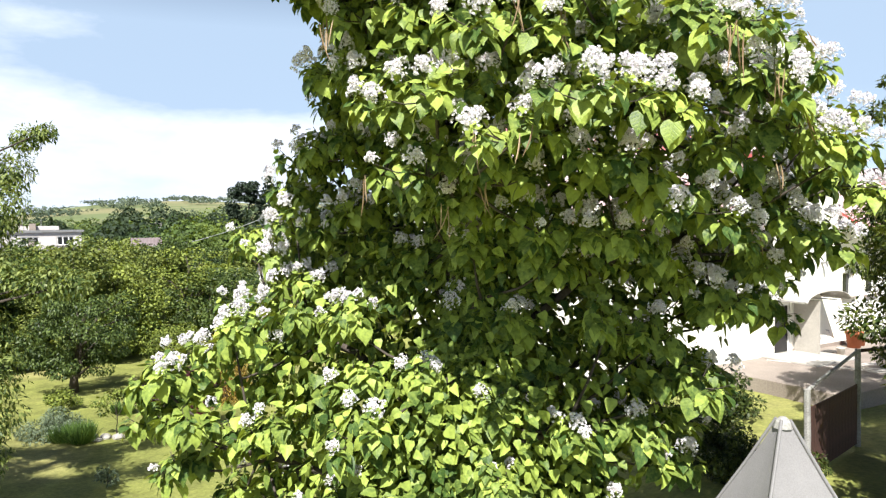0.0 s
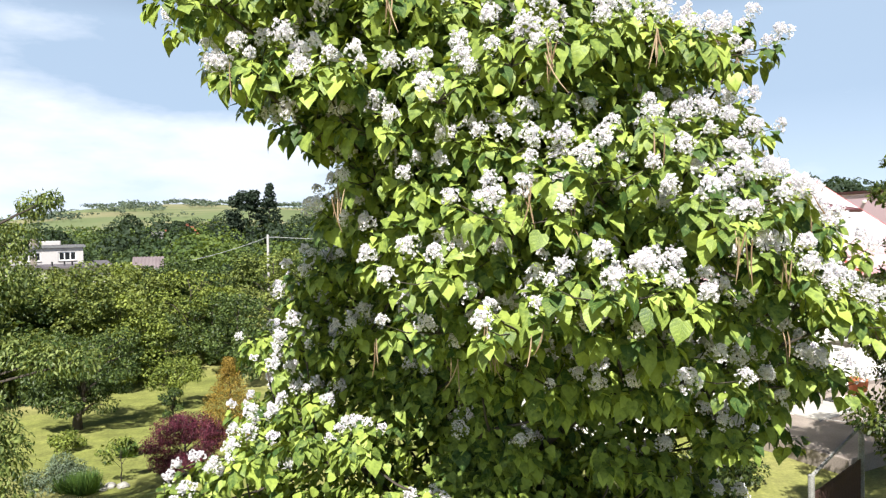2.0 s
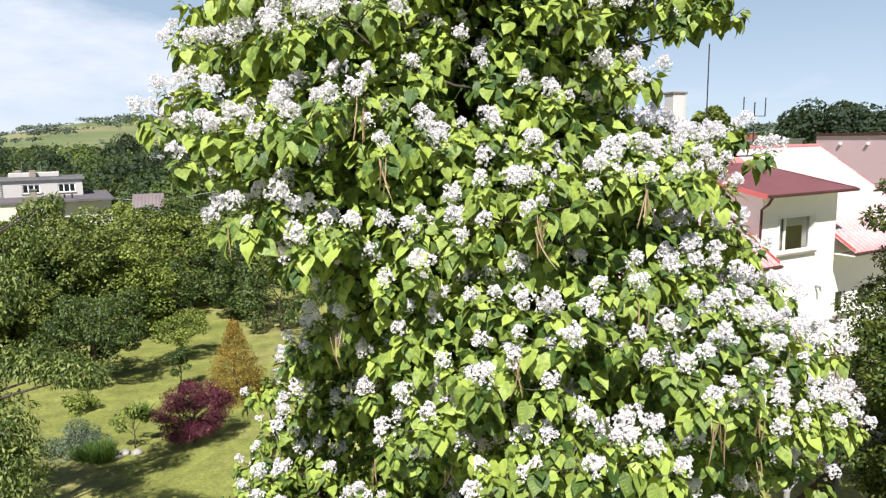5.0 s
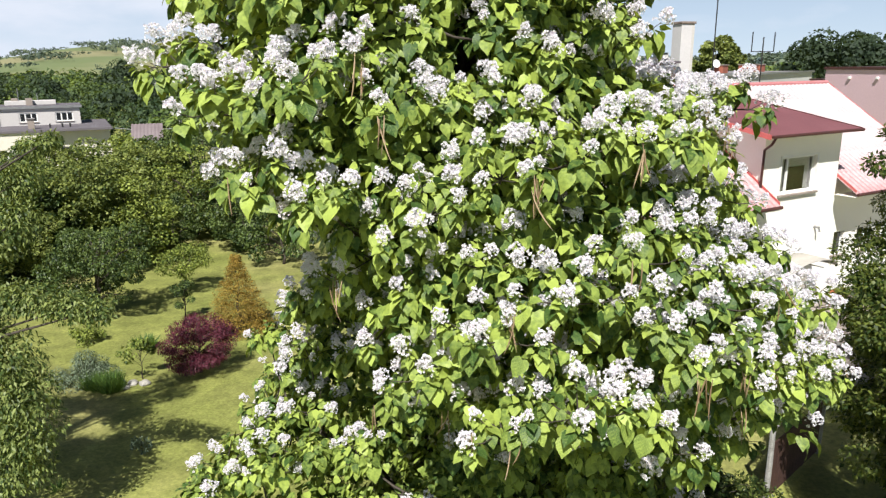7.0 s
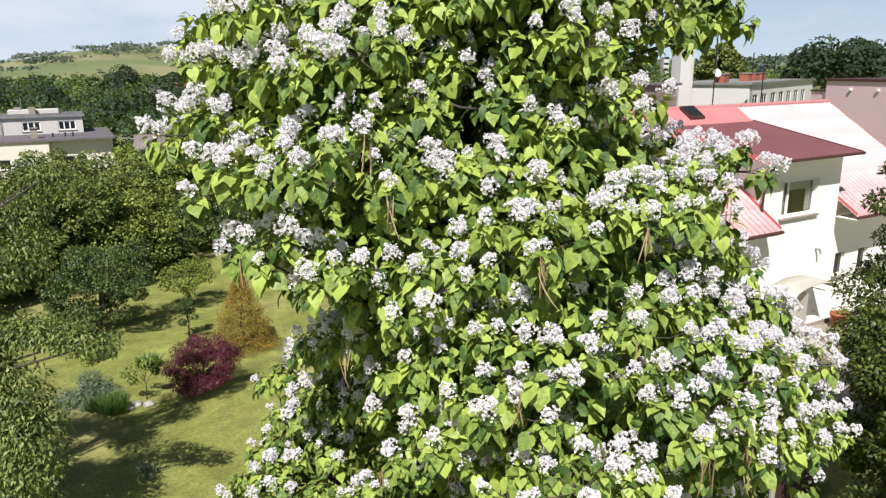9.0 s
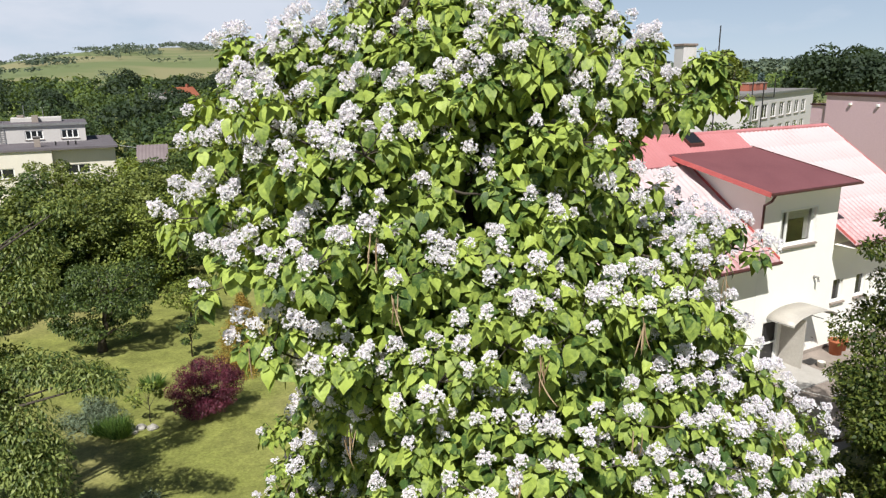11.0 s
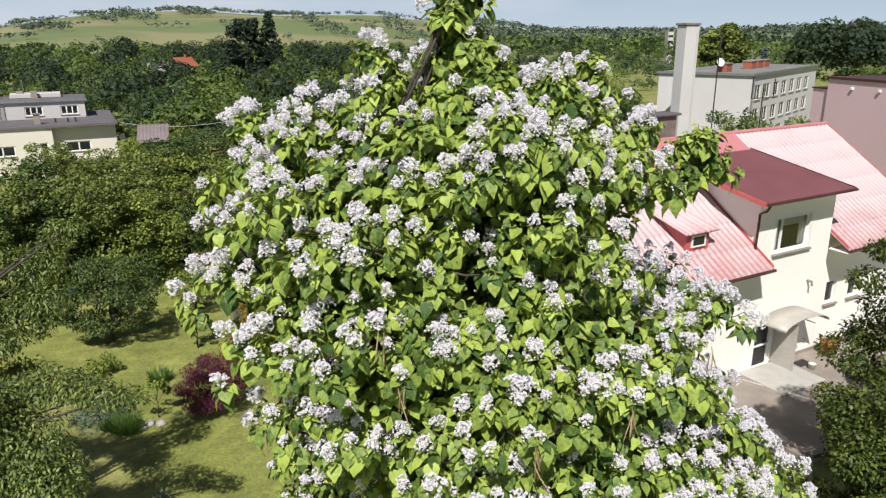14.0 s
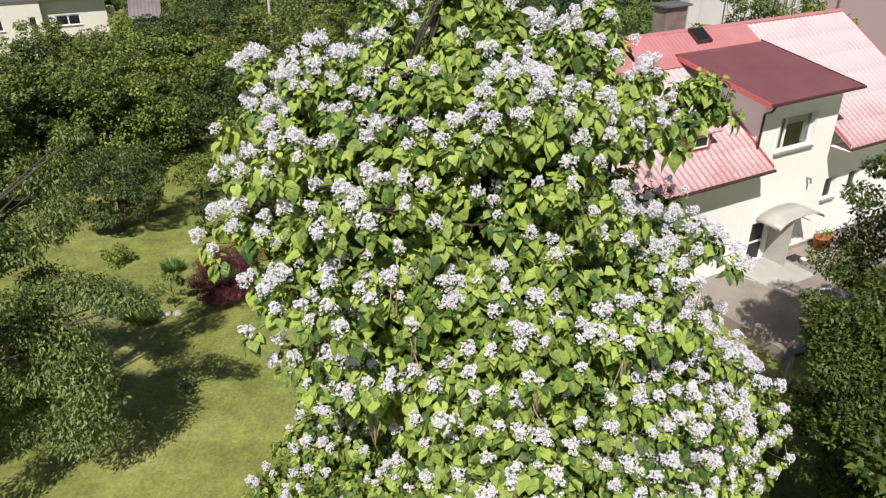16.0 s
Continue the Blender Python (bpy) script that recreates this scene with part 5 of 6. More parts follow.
# stands out of view, added for the dappled shade on the yard
make_tree("linden_tree", 18.2, 19.5, 10.8, 3.0, 2.6, "unseen tall broadleaf tree added to shade the yard", M_LINDEN, 40, 16000, 0.22, 0.18, (0, 0), 17, droop=0.15, lobe_size=0.36)
# added beyond the right edge of the view, only to darken the gate area
make_tree("linden_tree", 9.8, 10.0, 6.8, 2.3, 2.2, "unseen broadleaf tree added to shade the grass by the gate", M_LINDEN, 36, 12000, 0.22, 0.16, (0, 0), 19, droop=0.15, lobe_size=0.36)
make_tree("plum_tree", -21.7, 41.0, 5.9, 3.0, 0.9, "old plum tree with a leaning dark trunk", M_PLUM, 60, 15000, 0.17, 0.26, (0.16, 0.0), 4, droop=0.35, width=0.9, lobe_size=0.30)
make_tree("plum_tree", -18.3, 46.9, 3.3, 1.9, 1.4, "low spreading fruit tree on the lawn", M_WOODS2, 34, 3600, 0.17, 0.09, (0.03, 0), 5, droop=0.3, group="fruit trees")
make_tree("plum_tree", -13.2, 55.0, 4.8, 2.8, 0.5, "low spreading fruit tree on the lawn", M_PLUM, 16, 3200, 0.26, 0.12, (0, 0), 6, droop=0.3, group="fruit trees")
make_tree("golden_spruce", -11.9, 38.2, 4.6, 2.05, 0.05, "young golden-yellow spruce with stiff layered branches", M_GOLD, 150, 22000, 0.11, 0.09, (0, 0), 7, shape="cone", droop=0.1, width=0.5, category="conifer", lobe_size=0.34, shell=0.5)
make_tree("japanese_maple", -12.0, 31.7, 2.8, 1.62, 0.45, "low domed Japanese maple with dark purple leaves", M_MAPLE, 80, 30000, 0.09, 0.08, (0, 0), 8, droop=0.45, width=0.6, category="shrub", lobe_size=0.36, shell=0.5)
make_tree("boundary_bush", 10.4, 12.8, 4.0, 2.0, 0.2, "dark green bush below the broadleaf trees", M_LINDEN, 24, 9000, 0.13, 0.06, (0, 0), 18, category="shrub", lobe_size=0.4)
make_tree("topiary_tree", -15.7, 40.0, 2.5, 0.75, 0.9, "small round-headed conifer on a short stem", M_PLUM, 12, 1500, 0.13, 0.05, (0, 0), 9, category="shrub", lobe_size=0.5)
make_tree("young_tree", -14.5, 30.9, 2.0, 0.75, 1.0, "young fruit tree beside the rock border", M_WOODS2, 9, 420, 0.17, 0.03, (0, 0), 10, lobe_size=0.42, category="sapling")
make_tree("young_tree", -11.5, 23.7, 1.0, 0.45, 0.1, "small bushy sapling in the lawn", M_GREY_LEAF, 7, 260, 0.14, 0.02, (0, 0), 11, lobe_size=0.5, category="sapling")


def spiky(name, x, y, n, length, mat, label, category, flat=0.5, w=0.16, seed=0):
    """A clump of long narrow leaves springing from its middle."""
    q = np.random.default_rng(seed)
    t = thing(name, x, y, gz(x, y), label, category)
    o = unit(q.normal(size=(n, 3)) * np.array([1, 1, 0]) + np.array([0, 0, 1e-3]))
    d = unit(o * flat + np.array([0, 0, 1.0]) * (0.25 + 0.9 * q.random((n, 1))))
    pp = o * 0.25 * length * q.random((n, 1)) * 1.4
    link("blades", leaves("blades", pp, d, o + np.array([0, 0, 0.3]), length * (0.6 + 0.5 * q.random(n)), BLADE_V, BLADE_F, mat, w), t, kind="stuff")
    return t


spiky("yucca", -16.2, 35.2, 220, 0.8, M_BLADE, "spiky grey-green yucca in the lawn", "yucca", 0.9, 0.2, 3)
spiky("ornamental_grass", -15.3, 29.3, 700, 0.95, M_BLADE, "tall green clump of ornamental grass", "grass clump", 0.5, 0.08, 4)
spiky("ornamental_grass", -16.2, 29.6, 500, 0.8, M_BLADE, "tall green clump of ornamental grass", "grass clump", 0.5, 0.08, 5)
spiky("weed_clump", -13.2, 21.0, 60, 0.45, M_BLADE, "loose clump of long grass in the lawn", "weed", 0.7, 0.12, 6)
make_tree("juniper_bush", -17.3, 30.9, 0.85, 1.6, 0.05, "flat grey-green juniper bush", M_GREY_LEAF, 24, 5600, 0.14, 0.05, (0, 0), 12, category="shrub", lobe_size=0.36, width=0.5)
make_tree("round_bush", -19.8, 36.2, 1.0, 0.9, 0.05, "low leafy bush on the lawn", M_WOODS2, 12, 1200, 0.15, 0.04, (0, 0), 13, category="shrub", lobe_size=0.45)
make_tree("boundary_bush", 7.4, 20.6, 1.5, 1.4, 0.1, "overgrown green bush below the yard edge, coloured as in shade", M_IVY_SHADED, 14, 2600, 0.14, 0.06, (0, 0), 14, category="shrub", lobe_size=0.45, tv=None)
make_tree("boundary_bush", 6.4, 18.6, 1.5, 1.4, 0.1, "overgrown green bush below the yard edge, coloured as in shade", M_IVY_SHADED, 14, 2600, 0.13, 0.06, (0, 0), 15, category="shrub", lobe_size=0.45)
make_tree("boundary_bush", 9.2, 22.4, 1.4, 1.2, 0.1, "overgrown green bush below the yard edge, coloured as in shade", M_IVY_SHADED, 14, 2200, 0.14, 0.06, (0, 0), 16, category="shrub", lobe_size=0.45)

make_tree("boundary_bush", 7.2, 16.4, 1.5, 1.2, 0.1, "overgrown green bush beside the gate, coloured as in shade", M_IVY_SHADED, 16, 3600, 0.12, 0.05, (0, 0), 20, category="shrub", lobe_size=0.45)


def build_rocks():
    q = random.Random(5)
    for k in range(9):
        x, y, r = -14.9 + q.uniform(-0.9, 0.9), 30.0 + q.uniform(-0.4, 0.4), q.uniform(0.12, 0.26)
        bm = bmesh.new()
        bmesh.ops.create_icosphere(bm, subdivisions=2, radius=r)
        for v in bm.verts:
            v.co *= 1 + 0.35 * noise.noise(v.co * 4 + Vector((k * 3.1, 0, 0)))
            v.co.z *= 0.65
        tagged(part("rock", bm, M_STONE, None, "grey border stone lying in the lawn", m=pose(x, y, gz(x, y) + r * 0.3, 0, 0, k * 40)), category="stone", group="border stones")


build_rocks()

# ---- the wood behind the garden ----
WOODS = [
    make_tree("deciduous_tree", -30, 62, 10.0, 4.3, 0.4, "leafy broadleaf tree at the edge of the garden", M_WOODS, 60, 7600, 0.225, 0.2, (0, 0), 30, tv=TUFT1_V, tf=TUFT1_F, group="trees behind the garden", lobe_size=0.34),
    make_tree("deciduous_tree", -24, 66, 9.0, 4.0, 0.3, "bright green broadleaf tree at the edge of the garden", M_WOODS2, 60, 7600, 0.225, 0.2, (0, 0), 31, tv=TUFT1_V, tf=TUFT1_F, group="trees behind the garden", lobe_size=0.36),
    make_tree("deciduous_tree", -36, 58, 9.4, 3.8, 0.3, "dense dark broadleaf tree at the edge of the garden", M_PLUM, 56, 7600, 0.225, 0.2, (0, 0), 32, tv=TUFT1_V, tf=TUFT1_F, group="trees behind the garden", lobe_size=0.36),
]


def plant(k, x, y, s, turn):
    m = pose(x, y, gz(x, y) - 0.05, 0, 0, turn) @ Matrix.Diagonal((s, s, s * (0.92 + 0.16 * ((turn * 7) % 10) / 10), 1))
    return copy_thing(WOODS[k], m)


q = random.Random(11)
for row, (dist, step, s0) in enumerate(((62, 4.8, 0.74), (70, 6.0, 0.92), (79, 6.8, 1.02), (89, 7.6, 1.08))):
    a = -36.0
    while a < -3.0:
        d = dist + q.uniform(-2.5, 2.5) + (7 if -14 < a else 0) - (6 if a < -27 else 0)
        x, y = d * math.sin(radians(a)), d * math.cos(radians(a))
        if not (row > 2 and -32 < a < -24 and 95 < d):
            plant(q.randrange(3), x, y, s0 * q.uniform(0.70, 1.25) * (0.74 if a < -20 and row > 0 else 1), q.uniform(0, 360))
        a += math.degrees(step / d) * q.uniform(0.75, 1.25)
for x, y, s, k in ((-33, 45, 0.86, 0), (-31, 51, 0.80, 2), (-37, 50, 1.0, 1), (-29.5, 56, 0.72, 2), (-40, 55, 1.02, 0), (-31.0, 51.5, 0.96, 2), (-28.0, 53.2, 0.88, 0), (-25.2, 54.8, 0.90, 1), (-33.6, 49.5, 0.95, 0), (-33.2, 79.5, 0.78, 2), (-36.8, 80.0, 0.76, 0), (-35.0, 77.0, 0.78, 1), (-33.8, 81.6, 0.84, 2), (-36.4, 81.8, 0.82, 1), (-43.5, 96.5, 0.56, 0), (-30.2, 72.0, 0.95, 0), (-32.2, 74.0, 1.06, 1), (-28.3, 72.5, 1.01, 2), (-40.5, 100.5, 0.86, 1), (-38.4, 95.0, 0.72, 0), (-36.4, 90.5, 0.66, 2), (-41.2, 94.5, 0.55, 1), (-44.5, 108, 0.7, 2), (-46.0, 110.5, 0.65, 1), (-45.0, 116, 0.8, 0), (-45.3, 104.6, 0.55, 2),
                    (-42.2, 92.5, 0.43, 1), (-46.2, 91.6, 0.43, 2), (-50.0, 89.6, 0.43, 0), (-54.0, 87.3, 0.43, 1), (-58.0, 85.2, 0.43, 2), (-62.0, 83.0, 0.33, 0)):
    plant(k, x, y, s, q.uniform(0, 360))

make_tree("pine_tree", -58.0, 212.0, 26.5, 6.0, 4.0, "dark spreading pine above the wood", M_PINE, 70, 7000, 0.62, 0.35, (0, 0), 40, tv=TUFT_V, tf=TUFT_F, category="conifer", lobe_size=0.44)
make_tree("spruce_tree", -52.2, 213.5, 28.5, 7.5, 2.0, "tall dark spruce above the wood", M_PINE, 110, 6500, 0.62, 0.35, (0, 0), 41, shape="cone", tv=TUFT_V, tf=TUFT_F, category="conifer", lobe_size=0.34)
make_tree("blue_spruce", 63, 147, 14.5, 3.6, 1.5, "pale blue spruce behind the flats", M_SPRUCE, 50, 3000, 0.55, 0.25, (0, 0), 42, shape="cone", tv=TUFT_V, tf=TUFT_F, category="conifer", lobe_size=0.34)
make_tree("chestnut_tree", 58.4, 159.5, 20.5, 6.0, 4.0, "round-headed green tree behind the flats", M_WOODS, 30, 4200, 0.75, 0.35, (0, 0), 43, tv=TUFT_V, tf=TUFT_F, lobe_size=0.36)
make_tree("elder_bush", 24.2, 55.2, 11.0, 3.4, 2.0, "sparse bushy tree behind the red roof", M_WOODS2, 30, 3200, 0.30, 0.12, (0, 0), 44, lobe_size=0.32)
make_tree("elder_bush", 21.4, 56.0, 10.8, 3.2, 2.0, "sparse bushy tree behind the red roof", M_PLUM, 30, 3200, 0.30, 0.12, (0, 0), 45, lobe_size=0.32)

make_tree("elder_bush", 26.6, 53.4, 10.6, 3.0, 2.0, "sparse bushy tree behind the red roof", M_WOODS2, 28, 2800, 0.30, 0.12, (0, 0), 46, lobe_size=0.32)


# ---- other buildings ----
def build_block(name, x, y, z0, rz, length, depth, height, wall_mat, label, category, rows, x_from=1.6, step=3.4, w=1.7, hh=1.5, first=1.0, storey=2.9, skip=(), parapet=0.35):
    """A flat-roofed block: x along its long front, y into it, windows set in real openings."""
    b = thing(name, x, y, z0, label, category, rz=rz)
    holes = []
    for r in range(rows):
        c = x_from
        while c + w < length - 0.6:
            zz = first + r * storey
            if zz + hh < height - 0.3:
                holes.append((c, c + w, zz, zz + hh))
            c += step
    part("wall", holed_wall(0, length, 0, height, 0.3, holes), wall_mat, b)
    part("side_wall", boxed(0, 0.3, 0.303, depth, 0, height), wall_mat, b)
    part("side_wall", boxed(length - 0.3, length, 0.303, depth, 0, height), wall_mat, b)
    part("back_wall", boxed(0.303, length - 0.303, depth - 0.3, depth, 0, height), wall_mat, b)
    part("floor_slab", boxed(0.303, length - 0.303, 0.6, depth - 0.303, 0.1, 0.2), M_DARK, b)
    part("inner_wall", boxed(0.303, length - 0.303, 0.9, 1.0, 0.2, height - 0.2), M_GREYWALL, b)
    part("roof", boxed(-0.25, length + 0.25, -0.25, depth + 0.25, height + 0.003, height + 0.22, bevel=0.03), M_ROOFFELT, b)
    part("coping", box(box(bmesh.new(), -0.3, length + 0.3, -0.32, -0.253, height - 0.02, height + 0.30), -0.32, -0.253, -0.253, depth + 0.3, height - 0.02, height + 0.30), M_STEEL, b)
    for h in holes:
        window(b, h[0], h[2], h[1] - h[0], h[3] - h[2], 2, inset=0.1, bar=0.10)
    return b


# long flats: front runs away to the right
fl = build_block("apartment_block", 40.3, 96.8, -3.4, 51.0, 34.6, 13.0, 11.2, M_GREYWALL, "grey three-storey block of flats with a flat roof", "building", 3, 1.6, 4.3, 2.5, 2.0, 1.5, 3.2)
for k, xx in enumerate((14, 17.5, 21, 3)):
    st = part("roof_chimney", boxed(xx, xx + 2.2, 4.5, 5.8, 11.2, 12.5), M_REDBRICK, fl, "red brick chimney stack")
    part("chimney_cap", boxed(xx - 0.1, xx + 2.3, 4.4, 5.9, 12.503, 12.65), M_CONCRETE, st)
part("drain_pipe", tube(bmesh.new(), [(0.5, -0.12, 0), (0.5, -0.12, 11.1)], 0.09, 6), M_STEEL, fl)
part("entrance_canopy", boxed(19.5, 24.0, -1.6, -0.02, 3.0, 3.2), M_ROOFFELT, fl)
part("entrance_door", boxed(20.6, 22.6, -0.06, -0.005, 0.2, 2.9), M_DARK, fl)
part("satellite_dish", lathe(bmesh.new(), [(0.05, 0.0), (0.38, 0.07), (0.56, 0.17), (0.58, 0.19)], 16), M_WHITE, fl, "white satellite dish", m=pose(2.3, 5.3, 12.7, 70, 0, -40))
part("dish_mast", tube(bmesh.new(), [(2.3, 5.5, 11.2), (2.3, 5.5, 12.8)], 0.06, 6), M_STEEL, fl)

ch = thing("chimney_tower", 30.0, 93.25, -3.5, "tall square rendered chimney tower with a pale edge", "chimney", rz=20)
part("shaft", boxed(-0.95, 0.95, -0.95, 0.95, 0, 17.7, bevel=0.05), M_GREYWALL, ch)
part("cap", boxed(-1.1, 1.1, -1.1, 1.1, 17.703, 18.0, bevel=0.05), M_BRICK, ch)
part("worn_edge", boxed(0.6, 0.97, -0.97, 0.97, 0.5, 17.5), M_FLATWALL, ch)

pu = thing("warehouse", 39.2, 75.2, -3.2, "large mauve rendered hall with a flat roof", "building", rz=-76.3)
part("wall", boxed(0, 42, 0, 24, 0, 11.9), M_PURPLE, pu)
part("roof", boxed(-0.15, 42.1, -0.15, 24.1, 11.903, 12.15, bevel=0.03), M_GUTTER, pu)
part("annex", boxed(-2.4, -0.05, 0.3, 20, 0, 10.8), M_PURPLE, pu)
part("annex_roof", boxed(-2.5, -0.06, 0.2, 20.1, 10.803, 10.95), M_GUTTER, pu)
part("roof_block", boxed(3, 30, 9, 20, 12.153, 13.4), M_PURPLE, pu)
for xx in (3.2, 6.6, 10.0):
    part("wall_lamp", boxed(xx, xx + 0.3, -0.2, -0.003, 11.0, 11.25, bevel=0.03), M_WHITE, pu)

# flat-roofed house beyond the wood
wh = thing("flat_roofed_house", -49.1, 103.9, -6.3, "pale flat-roofed house with a set-back upper storey", "house", rz=208.0)
wh.matrix_basis = pose(-49.1, 103.9, -6.3, 0, 0, 28.0)
part("lower_wall", holed_wall(-26, -8.2, 0, 7.4, 0.3, [(-9.9, -8.9, 2.6, 5.3), (-16, -13, 3.7, 5.1), (-22, -19, 3.7, 5.1)]), M_YELLOWWALL, wh, m=pose(0, -1.1, 0))
part("lower_wall", holed_wall(-8.2, 0, 0, 7.4, 0.3, [(-6.6, -3.5, 3.7, 5.1)]), M_YELLOWWALL, wh)
part("return_wall", boxed(-8.5, -8.2, -0.8, 0.0, 0, 7.4), M_YELLOWWALL, wh)
part("balcony", boxed(-8.195, 0.1, -1.4, -0.003, 2.1, 2.35, bevel=0.03), M_CONCRETE, wh)
part("side_wall", boxed(-0.3, 0, 0.303, 19, 0, 7.4), M_YELLOWWALL, wh)
part("inner_wall", boxed(-25.9, -0.305, 0.8, 0.9, 0, 7.3), M_GREYWALL, wh)
part("lower_roof", boxed(-26, 0.3, -1.3, 19, 7.403, 7.62, bevel=0.03), M_DARKFELT, wh)
part("lower_fascia", boxed(-26, 0.35, -1.37, -1.303, 7.34, 7.64), M_DARKFELT, wh)
part("lower_fascia", boxed(0.303, 0.37, -1.30, 19, 7.34, 7.64), M_DARKFELT, wh)
window(wh, -6.6, 3.7, 3.1, 1.4, 2, inset=0.1, bar=0.14)
window(wh, -9.9, 2.6, 1.0, 2.7, 1, inset=0.1, bar=0.14, y=-1.1)
for x0 in (-16, -22):
    window(wh, x0, 3.7, 3.0, 1.4, 2, inset=0.1, bar=0.14, y=-1.1)
UPW = [(-6.8, -4.4, 8.1, 9.45), (-11.6, -9.2, 8.1, 9.45), (-17.5, -15.1, 8.1, 9.45), (-23.4, -21.0, 8.1, 9.45)]
part("upper_wall", holed_wall(-30, -3.4, 7.625, 10.2, 0.3, UPW), M_FLATWALL, wh, m=pose(0, 9.5, 0))
part("upper_side", boxed(-3.7, -3.4, 9.803, 19, 7.625, 10.2), M_FLATWALL, wh)
part("upper_inner", boxed(-29.9, -3.705, 10.4, 10.5, 7.63, 10.1), M_GREYWALL, wh)
part("upper_roof", boxed(-30.2, -3.1, 9.2, 19.2, 10.203, 10.42, bevel=0.03), M_DARKFELT, wh)
part("upper_fascia", boxed(-30.2, -3.05, 9.13, 9.197, 10.1, 10.46), M_STEEL, wh)
for x0, x1, z0, z1 in UPW:
    window(wh, x0, z0, x1 - x0, z1 - z0, 3, inset=0.1, bar=0.14, y=9.5)
for xx, yy in ((-12.6, 14.5), (-10.6, 13.0), (-16.0, 15.0)):
    part("roof_chimney", boxed(xx, xx + 0.9, yy, yy + 0.8, 10.42, 11.5), M_CONCRETE, wh)
part("roof_hatch", boxed(-13.5, -6.5, 14.0, 17.0, 10.423, 11.1, bevel=0.05), M_FLATWALL, wh)
part("vent", boxed(-10.3, -9.5, 1.6, 2.3, 7.62, 9.0), M_CONCRETE, wh)
part("vent_cap", boxed(-10.45, -9.35, 1.45, 2.45, 9.003, 9.12), M_ROOFFELT, wh)
for xx in (-7.6, -6.0, -5.0):
    part("roof_pipe", tube(bmesh.new(), [(xx, 3.0, 7.62), (xx, 3.0, 8.2)], 0.12, 6), M_DARK, wh)
part("satellite_dish", lathe(bmesh.new(), [(0.05, 0.0), (0.28, 0.05), (0.42, 0.13), (0.44, 0.15)], 14), M_WHITE, wh, "white satellite dish", m=pose(0.75, 1.0, 5.2, 80, 0, 10))
part("dish_arm", tube(bmesh.new(), [(0.0, 1.1, 4.9), (0.75, 1.1, 5.1)], 0.04, 6), M_STEEL, wh)
lad = bmesh.new()
box(lad, -14.9, -14.82, 9.3, 9.36, 7.7, 10.9)
box(lad, -14.3, -14.22, 9.3, 9.36, 7.7, 10.9)
for k in range(9):
    box(lad, -14.82, -14.3, 9.31, 9.35, 7.95 + 0.3 * k, 8.0 + 0.3 * k)
part("ladder", lad, M_STEEL, wh)
for xx, hh in ((-11.6, 2.6), (-9.0, 1.8)):
    part("aerial", tube(bmesh.new(), [(xx, 15, 10.42), (xx, 15, 10.42 + hh)], 0.05, 5), M_STEEL, wh)

# corrugated shed between the trees
sh = thing("garden_shed", -35.3, 84.0, -7.0, "timber garden shed with a dull mauve corrugated roof", "shed", rz=20)
part("wall", boxed(-1.6, 1.6, -1.4, 1.4, 0, 8.3), M_GREYWOOD, sh)
v_, f_ = ribbed(-1.75, 1.75, -1.7, 1.7, lambda b: 9.2 + 0.5 * b, rib=0.4, depth=0.05)
link("roof", mesh_of("roof", v_, f_, M_MAUVESHEET), sh)


def village_house(x, y, s, rz, roof, label, wall=None, lift=0.0):
    zb = gz(x, y)
    H0 = lift            # storeys below the upper floor
    t = thing("village_house", x, y, zb - 0.3, label, "house", "village houses", rz)
    part("wall", prism(bmesh.new(), [(-3.5 * s, 0), (-3.5 * s, H0 + 4.6 * s), (0, H0 + 8.0 * s), (3.5 * s, H0 + 4.6 * s), (3.5 * s, 0)], -5 * s, 5 * s), wall or M_FLATWALL, t)
    for sgn in (-1, 1):
        part("roof", prism(bmesh.new(), [(sgn * 4.1 * s, H0 + 4.1 * s), (sgn * 4.1 * s, H0 + 4.35 * s), (0, H0 + 8.42 * s), (0, H0 + 8.15 * s)], -5.5 * s, 5.5 * s), roof, t)
    part("chimney", boxed(1.5 * s, 2.4 * s, -0.4 * s, 0.5 * s, H0 + 7.4 * s, H0 + 9.6 * s), M_REDBRICK, t)
    for k in range(3):
        part("window", boxed((-3.6 + 2.8 * k) * s, (-2.2 + 2.8 * k) * s, -3.56 * s, -3.48 * s, H0 + 1.6 * s, H0 + 3.2 * s), M_GLASS, t)
    part("window", boxed(-5.06 * s, -4.98 * s, -0.8 * s, 0.8 * s, H0 + 4.6 * s, H0 + 6.0 * s), M_GLASS, t)


village_house(-78.4, 214, 0.66, 65, M_TILE, "small pale house with an orange tiled roof among trees", lift=10.2)
village_house(-83.0, 208, 0.60, 20, M_ROOFFELT, "small pale house with a dark grey roof among trees", lift=9.2)
village_house(-126.6, 227, 0.5, 15, M_TILE, "small house with an orange roof among trees", lift=8.5)
village_house(-31.3, 212.4, 0.6, 5, M_TILE, "small house with an orange tiled roof among trees", lift=3.5)
tw = thing("apartment_tower", 119.5, 402.5, gz(119.5, 402.5), "white high-rise block far across the valley", "building")
part("wall", boxed(-1.5, 1.5, -3, 3, 0, 15.0 - gz(119.5, 402.5)), M_FLATWALL, tw)
for k in range(5):
    part("window_band", boxed(-1.3, 1.3, -3.06, -3.003, 8.0 + 3.0 * k, 9.2 + 3.0 * k), M_GLASS, tw)

# ---- power line ----
po = thing("utility_pole", -19.6, 78.5, gz(-19.6, 78.5), "pale concrete utility pole carrying overhead cables", "utility pole")
ph = 5.5 - gz(-19.6, 78.5)
